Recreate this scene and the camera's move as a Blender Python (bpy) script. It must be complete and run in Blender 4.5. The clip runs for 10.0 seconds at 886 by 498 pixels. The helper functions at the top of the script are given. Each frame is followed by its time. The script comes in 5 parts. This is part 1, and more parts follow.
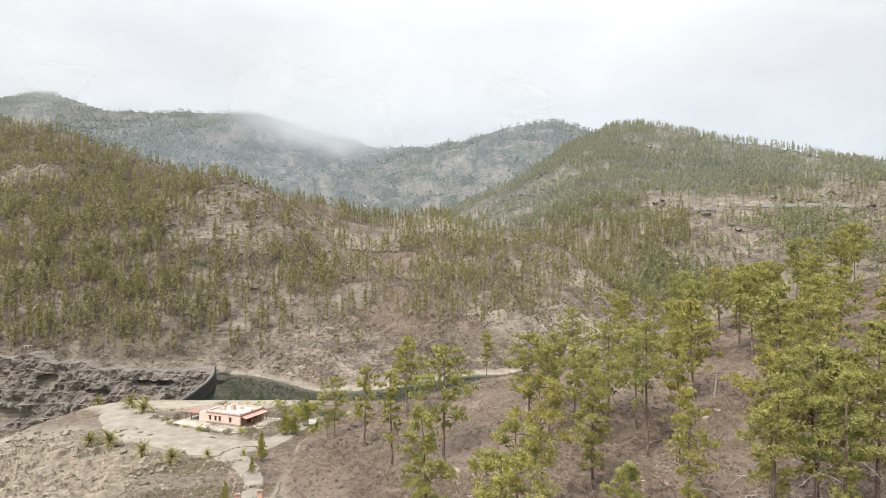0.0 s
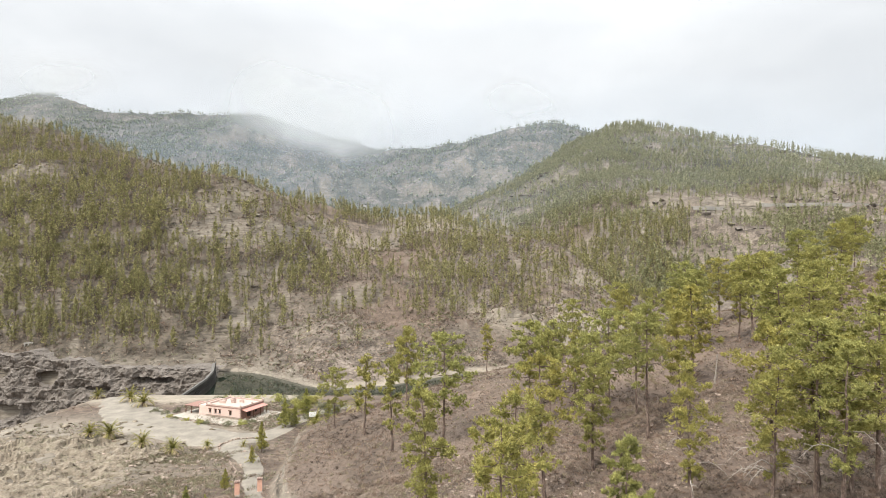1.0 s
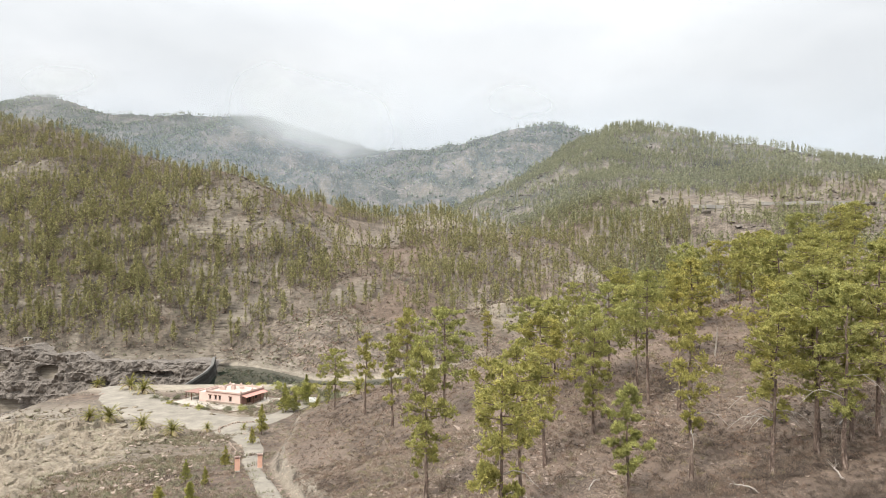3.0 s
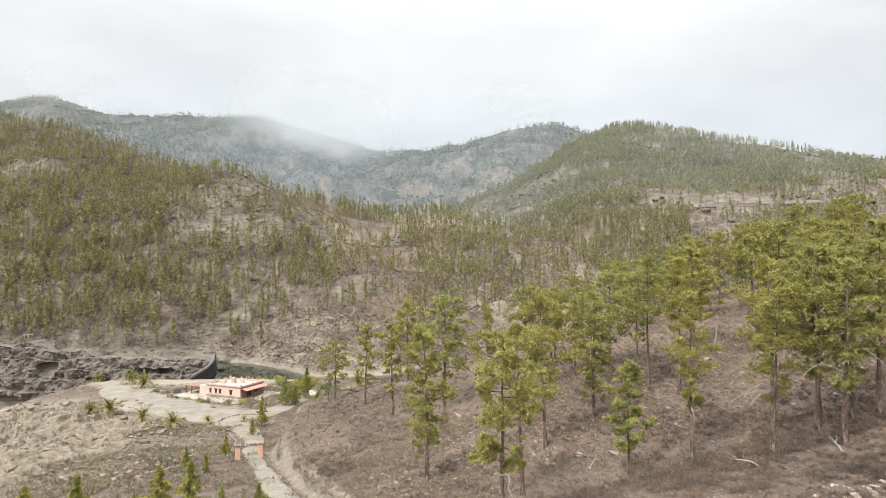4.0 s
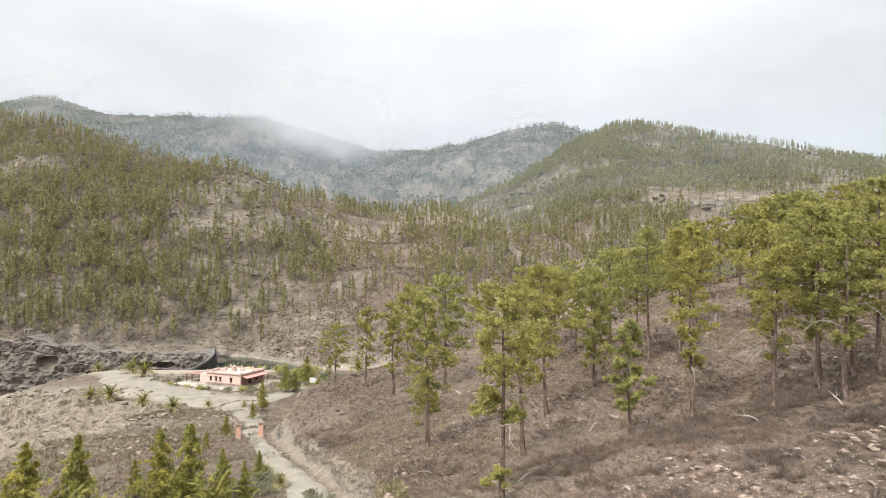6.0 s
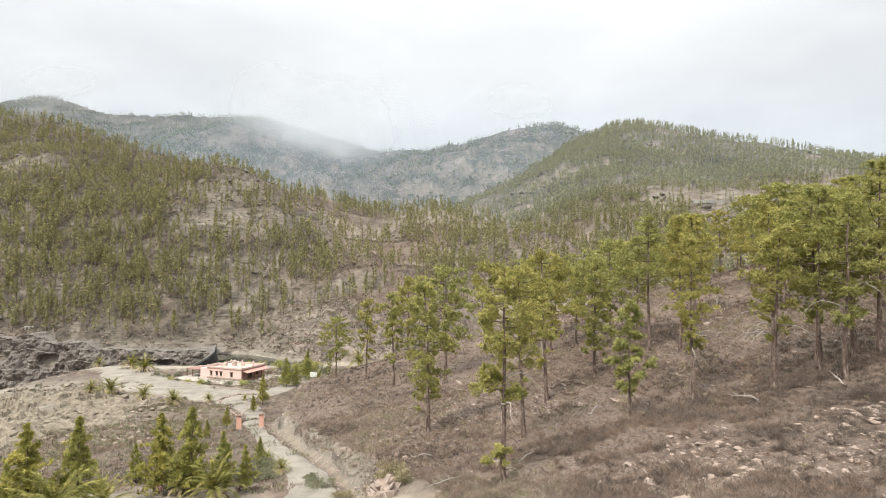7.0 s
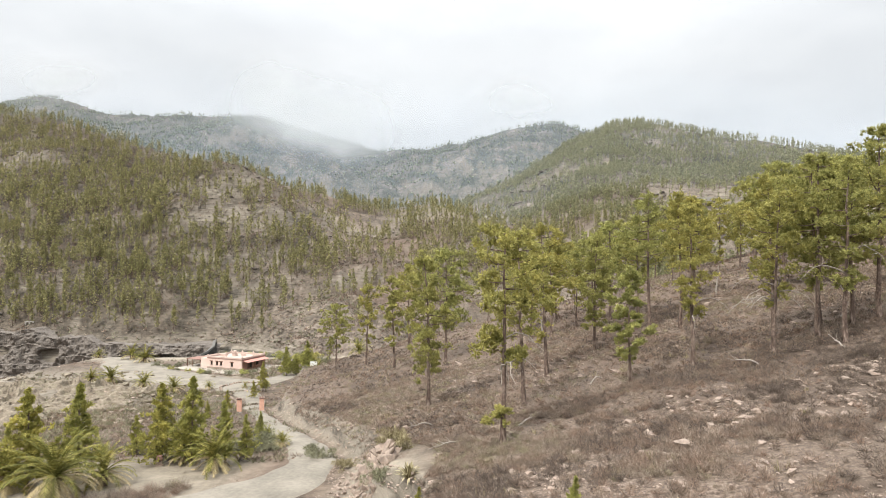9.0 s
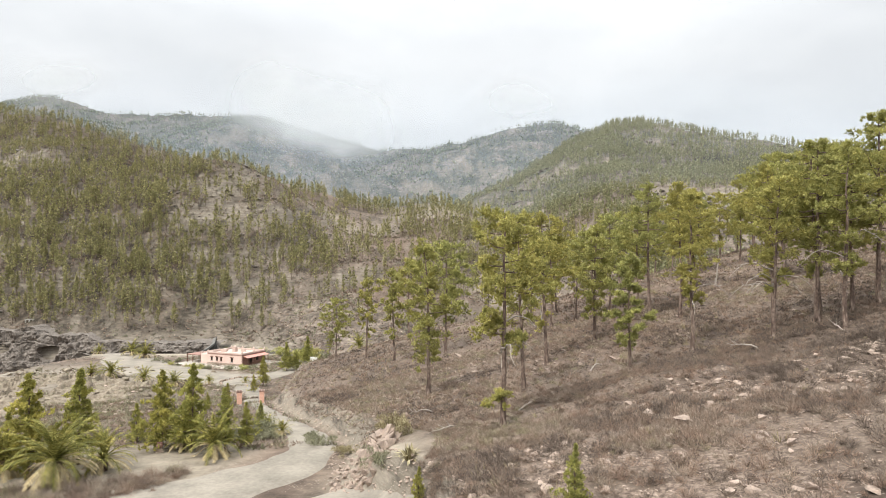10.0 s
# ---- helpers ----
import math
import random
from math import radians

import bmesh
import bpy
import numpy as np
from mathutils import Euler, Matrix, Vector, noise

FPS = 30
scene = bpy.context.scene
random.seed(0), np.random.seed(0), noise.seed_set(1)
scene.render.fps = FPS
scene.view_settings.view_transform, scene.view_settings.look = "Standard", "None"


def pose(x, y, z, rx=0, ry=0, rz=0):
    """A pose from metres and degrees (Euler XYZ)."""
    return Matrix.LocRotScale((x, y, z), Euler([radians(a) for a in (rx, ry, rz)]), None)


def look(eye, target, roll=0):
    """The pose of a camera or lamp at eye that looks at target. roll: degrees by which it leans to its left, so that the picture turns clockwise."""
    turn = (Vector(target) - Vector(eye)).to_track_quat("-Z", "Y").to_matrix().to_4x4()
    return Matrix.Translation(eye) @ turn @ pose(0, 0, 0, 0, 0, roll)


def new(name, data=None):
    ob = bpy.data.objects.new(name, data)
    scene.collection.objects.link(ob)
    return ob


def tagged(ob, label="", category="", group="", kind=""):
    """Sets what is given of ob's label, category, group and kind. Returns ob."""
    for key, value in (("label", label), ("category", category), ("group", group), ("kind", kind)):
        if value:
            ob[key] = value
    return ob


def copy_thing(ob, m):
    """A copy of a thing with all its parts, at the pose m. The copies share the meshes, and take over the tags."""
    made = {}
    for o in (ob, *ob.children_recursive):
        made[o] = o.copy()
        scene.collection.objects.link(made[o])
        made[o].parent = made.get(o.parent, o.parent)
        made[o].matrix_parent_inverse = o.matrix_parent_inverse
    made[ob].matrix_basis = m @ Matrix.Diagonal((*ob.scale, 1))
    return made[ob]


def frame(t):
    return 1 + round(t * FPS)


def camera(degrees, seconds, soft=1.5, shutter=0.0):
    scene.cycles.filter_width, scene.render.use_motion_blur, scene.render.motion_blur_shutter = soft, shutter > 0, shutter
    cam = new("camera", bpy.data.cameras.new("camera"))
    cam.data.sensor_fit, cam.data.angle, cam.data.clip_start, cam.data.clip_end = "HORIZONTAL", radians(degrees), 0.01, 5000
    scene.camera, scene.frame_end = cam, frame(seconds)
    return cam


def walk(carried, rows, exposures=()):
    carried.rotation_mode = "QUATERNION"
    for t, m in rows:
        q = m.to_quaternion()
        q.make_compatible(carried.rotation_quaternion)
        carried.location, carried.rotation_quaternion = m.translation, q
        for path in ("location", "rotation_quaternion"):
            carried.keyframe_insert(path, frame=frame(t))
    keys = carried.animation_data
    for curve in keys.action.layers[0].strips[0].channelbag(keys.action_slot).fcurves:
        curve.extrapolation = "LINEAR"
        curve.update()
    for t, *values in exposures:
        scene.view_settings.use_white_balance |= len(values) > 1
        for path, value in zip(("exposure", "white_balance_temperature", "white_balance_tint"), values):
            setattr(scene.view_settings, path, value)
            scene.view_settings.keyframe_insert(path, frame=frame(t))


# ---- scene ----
cam = camera(73.7, 10.0, soft=0.5)

# seconds, sideways, height, pitch above level, yaw: a slow descent on the spot
PATH = [
    (0.0, 0.184, 50.030, 1.199, -0.015),
    (0.5, 0.168, 48.671, 1.296, -0.011),
    (1.0, 0.154, 47.305, 1.381, -0.009),
    (1.5, 0.139, 45.991, 1.461, -0.009),
    (2.0, 0.136, 44.742, 1.522, -0.011),
    (2.5, 0.122, 43.521, 1.581, -0.014),
    (4.0, 0.005, 40.091, 1.717, -0.015),
    (4.5, -0.010, 39.041, 1.747, -0.017),
    (5.0, -0.019, 38.052, 1.768, -0.018),
    (5.5, -0.029, 37.102, 1.784, -0.018),
    (7.0, -0.106, 34.435, 1.843, 0.015),
    (7.5, -0.108, 33.603, 1.864, 0.017),
    (8.0, -0.114, 32.796, 1.882, 0.021),
    (8.5, -0.123, 32.049, 1.879, 0.022),
    (9.0, -0.129, 31.315, 1.864, 0.021),
    (9.5, -0.133, 30.630, 1.857, 0.018),
    (10.0, -0.137, 30.002, 1.849, 0.018),
]
walk(cam, [(t, pose(x, 0, z, 90 + p, 0, yaw)) for t, x, z, p, yaw in PATH])

# ---- light: bright overcast, thin cloud in front of the sun ----
SUN_ELEV, SUN_ROT = 55.0, 222.0
world = bpy.data.worlds.new("overcast")
scene.world = world
world.use_nodes = True
wn, wl = world.node_tree.nodes, world.node_tree.links
wn.clear()
sky = wn.new("ShaderNodeTexSky")
sky.sky_type, sky.sun_disc = "NISHITA", False
sky.sun_elevation, sky.sun_rotation = radians(SUN_ELEV), radians(SUN_ROT)
sky.dust_density = 4.0
hsv = wn.new("ShaderNodeHueSaturation")
hsv.inputs["Saturation"].default_value = 0.25
wl.new(sky.outputs[0], hsv.inputs["Color"])
sky_bg = wn.new("ShaderNodeBackground")
sky_bg.inputs[1].default_value = 0.1
wl.new(hsv.outputs[0], sky_bg.inputs[0])
wtc = wn.new("ShaderNodeTexCoord")
wmap = wn.new("ShaderNodeMapping")
wmap.inputs["Scale"].default_value = (1.0, 1.0, 2.6)
wl.new(wtc.outputs["Generated"], wmap.inputs[0])
cl1 = wn.new("ShaderNodeTexNoise")
cl1.inputs["Scale"].default_value, cl1.inputs["Detail"].default_value = 2.2, 8
cl1.inputs["Roughness"].default_value = 0.55
wl.new(wmap.outputs[0], cl1.inputs["Vector"])
cramp = wn.new("ShaderNodeValToRGB")
cramp.color_ramp.elements[0].position, cramp.color_ramp.elements[1].position = 0.34, 0.62
cramp.color_ramp.elements[0].color = (0.76, 0.79, 0.82, 1)
cramp.color_ramp.elements[1].color = (0.93, 0.955, 0.975, 1)
wl.new(cl1.outputs[0], cramp.inputs[0])
# an overcast sky is brightest overhead
wsep = wn.new("ShaderNodeSeparateXYZ")
wl.new(wtc.outputs["Generated"], wsep.inputs[0])
zenith = wn.new("ShaderNodeMapRange")
zenith.interpolation_type = "SMOOTHSTEP"
for i, v in ((1, 0.30), (2, 1.0), (3, 1.10), (4, 3.3)):
    zenith.inputs[i].default_value = v
wl.new(wsep.outputs[2], zenith.inputs[0])
cloud_bg = wn.new("ShaderNodeBackground")
wl.new(zenith.outputs[0], cloud_bg.inputs[1])
wl.new(cramp.outputs[0], cloud_bg.inputs[0])
wmix = wn.new("ShaderNodeMixShader")
wmix.inputs[0].default_value = 0.93
wl.new(sky_bg.outputs[0], wmix.inputs[1])
wl.new(cloud_bg.outputs[0], wmix.inputs[2])
wout = wn.new("ShaderNodeOutputWorld")
wl.new(wmix.outputs[0], wout.inputs[0])

sun_data = bpy.data.lights.new("sun", "SUN")
sun_data.energy, sun_data.angle, sun_data.color = 3.9, radians(18), (1.0, 0.95, 0.87)
sun = new("sun", sun_data)
a, e = radians(SUN_ROT), radians(SUN_ELEV)
sun.matrix_world = look((0, 0, 0), (-math.sin(a) * math.cos(e), -math.cos(a) * math.cos(e), -math.sin(e)))
sun.location = (0, 0, 900)

# ---- materials ----
class Nodes:
    """A short way to write a node material."""

    def __init__(self, name, rough=0.9):
        self.mat = bpy.data.materials.new(name)
        self.mat.use_nodes = True
        self.t = self.mat.node_tree
        self.bsdf = self.t.nodes["Principled BSDF"]
        self.bsdf.inputs["Roughness"].default_value = rough
        self.bsdf.inputs["Specular IOR Level"].default_value = 0.25
        self.out = self.t.nodes["Material Output"]
        self.tc = self.t.nodes.new("ShaderNodeTexCoord")

    def node(self, kind, **inputs):
        n = self.t.nodes.new(kind)
        for k, v in inputs.items():
            self.put(n.inputs[k.replace("_", " ")], v)
        return n

    def put(self, socket, v):
        if isinstance(v, bpy.types.NodeSocket):
            self.t.links.new(v, socket)
        elif isinstance(v, tuple) and len(v) == 3 and socket.type == "RGBA":
            socket.default_value = (*v, 1)
        else:
            socket.default_value = v

    def noise(self, scale, detail=4.0, rough=0.55, where=None, squash=None):
        where = where or self.tc.outputs["Object"]
        if squash:
            m = self.node("ShaderNodeMapping", Vector=where)
            m.inputs["Scale"].default_value = squash
            where = m.outputs[0]
        return self.node("ShaderNodeTexNoise", Vector=where, Scale=scale, Detail=detail, Roughness=rough).outputs[0]

    def ramp(self, fac, *stops):
        n = self.node("ShaderNodeValToRGB", Fac=fac)
        els = n.color_ramp.elements
        while len(els) < len(stops):
            els.new(0.5)
        for el, (p, c) in zip(els, stops):
            el.position = p
            el.color = (*c, 1) if isinstance(c, tuple) else (c, c, c, 1)
        return n.outputs[0]

    def mix(self, fac, a, b, blend="MIX"):
        n = self.t.nodes.new("ShaderNodeMix")
        n.data_type, n.blend_type = "RGBA", blend
        self.put(n.inputs[0], fac)
        self.put(n.inputs[6], a)
        self.put(n.inputs[7], b)
        return n.outputs[2]

    def math(self, op, a, b=0.0):
        n = self.t.nodes.new("ShaderNodeMath")
        n.operation = op
        self.put(n.inputs[0], a)
        self.put(n.inputs[1], b)
        return n.outputs[0]

    def attr(self, name):
        n = self.t.nodes.new("ShaderNodeAttribute")
        n.attribute_name = name
        return n.outputs["Fac"]

    def island(self):
        return self.t.nodes.new("ShaderNodeNewGeometry").outputs["Random Per Island"]

    def object_random(self):
        return self.t.nodes.new("ShaderNodeObjectInfo").outputs["Random"]

    def color(self, c):
        self.put(self.bsdf.inputs["Base Color"], c)
        return self

    def bump(self, h, strength=0.5, dist=0.05):
        n = self.node("ShaderNodeBump", Height=h, Strength=strength, Distance=dist)
        self.t.links.new(n.outputs[0], self.bsdf.inputs["Normal"])
        return self


def plain(name, c, rough=0.85, var=0.25, scale=3.0, metal=0.0):
    """Paint, plaster, stone: one colour with grain at two scales and a little relief."""
    n = Nodes(name, rough)
    big, fine = n.noise(scale, 5), n.noise(scale * 9, 4)
    f = n.math("ADD", n.math("MULTIPLY", big, 0.65), n.math("MULTIPLY", fine, 0.35))
    lo = tuple(v * (1 - var) for v in c)
    hi = tuple(min(1, v * (1 + var)) for v in c)
    n.color(n.ramp(f, (0.32, lo), (0.68, hi))).bump(fine, 0.3, 0.02)
    n.bsdf.inputs["Metallic"].default_value = metal
    return n.mat


def ground_material():
    n = Nodes("ground_earth", 0.95)
    big, mid, fine = n.noise(0.012, 6, 0.6), n.noise(0.09, 6, 0.6), n.noise(0.55, 9, 0.75)
    f = n.math("ADD", n.math("MULTIPLY", mid, 0.4), n.math("MULTIPLY", fine, 0.6))
    scrub = n.ramp(f, (0.38, (0.046, 0.035, 0.027)), (0.5, (0.10, 0.077, 0.059)), (0.62, (0.205, 0.16, 0.122)))
    red = n.ramp(f, (0.37, (0.05, 0.036, 0.029)), (0.63, (0.205, 0.148, 0.113)))
    c = n.mix(n.ramp(big, (0.42, 0.1), (0.58, 0.85)), scrub, red)
    sand = n.ramp(f, (0.33, (0.17, 0.145, 0.112)), (0.5, (0.30, 0.262, 0.205)), (0.68, (0.43, 0.38, 0.305)))
    c = n.mix(n.attr("sand"), c, sand)
    grit = n.node("ShaderNodeTexVoronoi", Vector=n.tc.outputs["Object"], Scale=3.4)
    c = n.mix(n.math("MULTIPLY", n.ramp(grit.outputs["Distance"], (0.16, 1.0), (0.24, 0.0)), n.ramp(n.noise(0.3, 4, 0.6), (0.45, 0.0), (0.6, 0.8))), c, (0.34, 0.29, 0.245))
    gravel = n.ramp(n.noise(3.6, 9, 0.8), (0.40, (0.065, 0.047, 0.037)), (0.5, (0.145, 0.107, 0.083)), (0.60, (0.28, 0.222, 0.178)))
    c = n.mix(n.attr("gravel"), c, gravel)
    strata = n.noise(0.25, 8, 0.7, squash=(0.4, 0.4, 3.0))
    seams = n.noise(0.06, 6, 0.65, squash=(0.5, 0.5, 4.0))
    rf = n.math("ADD", n.math("MULTIPLY", strata, 0.6), n.math("MULTIPLY", seams, 0.4))
    rock = n.ramp(rf, (0.40, (0.04, 0.034, 0.028)), (0.46, (0.155, 0.132, 0.105)), (0.55, (0.235, 0.205, 0.165)), (0.66, (0.36, 0.32, 0.262)))
    litter = n.ramp(f, (0.41, (0.035, 0.027, 0.021)), (0.5, (0.13, 0.104, 0.083)), (0.59, (0.29, 0.24, 0.197)))
    # darker brown floor tone, mixed in by the green attribute
    dark_floor = n.ramp(f, (0.42, (0.02, 0.017, 0.012)), (0.58, (0.125, 0.102, 0.078)))
    grove = n.math("ADD", n.math("MULTIPLY", mid, 0.5), n.math("MULTIPLY", n.noise(0.035, 5, 0.7), 0.5))
    under = n.mix(n.math("MULTIPLY", n.attr("green"), n.ramp(grove, (0.33, 0.0), (0.50, 1.0))), litter, dark_floor)
    c = n.mix(n.attr("wood"), c, under)
    woods = n.math("ADD", n.math("MULTIPLY", n.noise(0.11, 8, 0.8), 0.6), n.math("MULTIPLY", n.noise(0.012, 6, 0.65), 0.4))
    canopy = n.ramp(woods, (0.46, (0.026, 0.033, 0.02)), (0.51, (0.075, 0.074, 0.054)), (0.55, (0.15, 0.125, 0.112)), (0.61, (0.30, 0.26, 0.23)))
    c = n.mix(n.attr("far"), c, canopy)
    bent = n.node("ShaderNodeMapping", Vector=n.mix(0.12, n.tc.outputs["Object"], n.node("ShaderNodeTexNoise", Vector=n.tc.outputs["Object"], Scale=0.08, Detail=5.0).outputs[1]))
    bent.inputs["Scale"].default_value = (1.0, 1.0, 2.5)
    cells = n.node("ShaderNodeTexVoronoi", Vector=bent.outputs[0], Scale=0.22)
    cells.feature = "DISTANCE_TO_EDGE"
    cracks = n.ramp(cells.outputs["Distance"], (0.0, 0.25), (0.07, 1.0))
    rock = n.mix(n.ramp(n.noise(0.05, 3), (0.42, 0.0), (0.55, 0.85)), rock, n.mix(1.0, rock, cracks, "MULTIPLY"))
    c = n.mix(n.attr("rock"), c, rock)
    n.color(c)
    h = n.math("ADD", n.math("MULTIPLY", fine, 0.3), strata)
    n.bump(h, 0.8, 0.6)
    return n.mat


def needle_material(name, dark, light, clump=1.1, glow=0.3):
    n = Nodes(name, 0.75)
    lump = n.ramp(n.noise(clump, 2), (0.36, 0.0), (0.64, 1.0))
    f = n.math("ADD", n.math("MULTIPLY", n.island(), 0.5), n.math("MULTIPLY", lump, 0.4))
    c = n.ramp(f, (0.05, tuple(v * 0.6 for v in dark)), (0.4, dark), (0.92, light))
    c = n.mix(n.math("MULTIPLY", n.object_random(), 0.6), c, n.mix(1.0, c, (1.16, 1.0, 0.78), "MULTIPLY"))
    n.color(c)
    tr = n.node("ShaderNodeBsdfTranslucent", Color=c)
    mx = n.node("ShaderNodeMixShader", Fac=glow)
    n.t.links.new(n.bsdf.outputs[0], mx.inputs[1])
    n.t.links.new(tr.outputs[0], mx.inputs[2])
    n.t.links.new(mx.outputs[0], n.out.inputs[0])
    return n.mat


def island_material(name, dark, light, rough=0.9):
    n = Nodes(name, rough)
    f = n.math("ADD", n.math("MULTIPLY", n.island(), 0.6), n.math("MULTIPLY", n.noise(0.12, 4), 0.4))
    n.color(n.ramp(f, (0.2, dark), (0.75, light)))
    return n.mat


M_GROUND = ground_material()
M_NEEDLE = needle_material("pine_needles", (0.335, 0.34, 0.122), (0.69, 0.665, 0.265), 1.1, 0.5)
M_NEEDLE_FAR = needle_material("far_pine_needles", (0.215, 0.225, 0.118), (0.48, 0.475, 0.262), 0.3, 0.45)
# hillside and distant pines: bluish distance haze put into the needle colour
M_NEEDLE_HAZED = needle_material("haze_tinted_pine_needles", (0.23, 0.252, 0.155), (0.50, 0.51, 0.33), 0.3, 0.45)
M_NEEDLE_YOUNG = needle_material("young_pine_needles", (0.31, 0.32, 0.10), (0.66, 0.63, 0.22), 1.1, 0.5)


def bark_material():
    n = Nodes("pine_bark", 0.95)
    plates = n.noise(2.2, 6, 0.7, squash=(1, 1, 0.35))
    fine = n.noise(9.0, 4, 0.6, squash=(1, 1, 0.4))
    f = n.math("ADD", n.math("MULTIPLY", plates, 0.65), n.math("MULTIPLY", fine, 0.35))
    n.color(n.ramp(f, (0.38, (0.05, 0.036, 0.03)), (0.5, (0.155, 0.11, 0.088)), (0.62, (0.36, 0.29, 0.24))))
    n.bump(f, 0.8, 0.08)
    return n.mat


M_BARK = bark_material()
M_DEAD = plain("bleached_wood", (0.36, 0.32, 0.28), 0.9, 0.3, 4.0)


def scrub_material():
    n = Nodes("dry_scrub", 0.95)
    c = n.ramp(n.attr("tone"), (0.0, (0.092, 0.071, 0.057)), (0.3, (0.185, 0.147, 0.119)), (0.5, (0.22, 0.15, 0.112)), (0.68, (0.31, 0.254, 0.198)), (0.86, (0.215, 0.168, 0.133)), (1.0, (0.24, 0.22, 0.13)))
    shade = n.ramp(n.island(), (0.0, 0.5), (1.0, 1.6))
    n.color(n.mix(1.0, c, shade, "MULTIPLY"))
    return n.mat


M_SCRUB = scrub_material()
M_GRASS = island_material("dry_grass", (0.17, 0.14, 0.07), (0.38, 0.33, 0.20))
M_TUFT = island_material("tufted_grass", (0.10, 0.085, 0.05), (0.27, 0.235, 0.15))
M_BUSH = island_material("grey_green_bush", (0.11, 0.112, 0.066), (0.30, 0.29, 0.19))
M_STONE = plain("pale_stone", (0.31, 0.245, 0.20), 0.95, 0.4, 1.6)
M_ROAD = plain("gravel_road", (0.235, 0.21, 0.174), 0.95, 0.32, 0.28)
M_PINK = plain("salmon_plaster", (0.64, 0.475, 0.415), 0.85, 0.1, 0.7)
M_PINKROOF = plain("pale_pink_roof", (0.48, 0.375, 0.325), 0.85, 0.14, 0.6)
M_TERRA = plain("terracotta", (0.28, 0.165, 0.135), 0.8, 0.2, 2.0)
M_DARK = plain("dark_opening", (0.03, 0.025, 0.022), 0.6, 0.3, 2.0)
M_BROWNWOOD = plain("brown_timber", (0.14, 0.075, 0.05), 0.7, 0.3, 3.0)
M_CONCRETE = plain("weathered_concrete", (0.034, 0.031, 0.027), 0.95, 0.35, 0.25)


def cliff_material():
    n = Nodes("layered_rock", 0.95)
    seams = n.noise(0.22, 9, 0.72, squash=(0.6, 0.6, 1.6))
    joints = n.noise(0.5, 8, 0.75, squash=(1.4, 1.4, 0.35))
    fine = n.noise(1.3, 7, 0.75)
    f = n.math("ADD", n.math("MULTIPLY", seams, 0.35), n.math("ADD", n.math("MULTIPLY", fine, 0.35), n.math("MULTIPLY", joints, 0.3)))
    n.color(n.ramp(f, (0.40, (0.04, 0.034, 0.03)), (0.46, (0.125, 0.108, 0.094)), (0.55, (0.215, 0.188, 0.163)), (0.65, (0.34, 0.305, 0.265))))
    n.bump(f, 1.0, 0.9)
    return n.mat


M_LEDGE = cliff_material()


def knoll_material():
    n = Nodes("cracked_rock", 0.95)
    seams, fine = n.noise(0.5, 9, 0.75), n.noise(2.2, 8, 0.8)
    dip = n.node("ShaderNodeMapping", Vector=n.mix(0.25, n.tc.outputs["Object"], n.node("ShaderNodeTexNoise", Vector=n.tc.outputs["Object"], Scale=0.3, Detail=6.0).outputs[1]))
    dip.inputs["Rotation"].default_value = (0.5, 0.4, 0.9)
    beds = n.noise(0.45, 8, 0.7, where=dip.outputs[0], squash=(0.35, 1.6, 2.2))
    f = n.math("ADD", n.math("MULTIPLY", seams, 0.3), n.math("ADD", n.math("MULTIPLY", fine, 0.35), n.math("MULTIPLY", beds, 0.35)))
    c = n.ramp(f, (0.40, (0.034, 0.026, 0.019)), (0.45, (0.155, 0.126, 0.094)), (0.54, (0.265, 0.222, 0.168)), (0.64, (0.42, 0.362, 0.285)))
    grass = n.ramp(n.noise(0.25, 5, 0.65), (0.54, 0.0), (0.62, 0.55))
    n.color(n.mix(grass, c, n.ramp(fine, (0.4, (0.10, 0.092, 0.06)), (0.6, (0.235, 0.21, 0.145)))))
    n.bump(f, 1.0, 0.5)
    return n.mat


M_KNOLL = knoll_material()
M_PAVE = plain("pale_paving", (0.37, 0.335, 0.285), 0.9, 0.2, 1.5)
M_CREST = plain("stained_concrete", (0.15, 0.142, 0.13), 0.9, 0.3, 0.5)
M_CAPSTONE = plain("pale_concrete", (0.36, 0.34, 0.31), 0.9, 0.2, 0.6)
M_WHITE = plain("white_paint", (0.78, 0.78, 0.76), 0.6, 0.05, 2.0)
M_PALM = needle_material("palm_fronds", (0.13, 0.135, 0.035), (0.48, 0.44, 0.14))
M_PALMDRY = island_material("dry_palm_fronds", (0.25, 0.19, 0.09), (0.52, 0.43, 0.26))
M_AWNING = plain("faded_red_awning", (0.48, 0.25, 0.21), 0.8, 0.1, 1.0)
M_ORANGE = plain("orange_brick_plaster", (0.66, 0.39, 0.295), 0.85, 0.18, 2.0)


def water_material():
    n = Nodes("still_water", 0.03)
    n.color((0.018, 0.026, 0.018))
    n.bsdf.inputs["Specular IOR Level"].default_value = 0.5
    n.bump(n.noise(1.2, 3, squash=(1, 2.5, 1)), 0.03, 0.02)
    return n.mat


M_WATER = water_material()

# ---- the land ----
def lattice(ix, iy, seed):
    h = (ix.astype(np.int64) * 374761393 + iy.astype(np.int64) * 668265263 + seed * 974634777) & 0xFFFFFFFF
    h = ((h ^ (h >> 13)) * 1274126177) & 0xFFFFFFFF
    return ((h ^ (h >> 16)) & 0xFFFF) / 65535.0 * 2 - 1


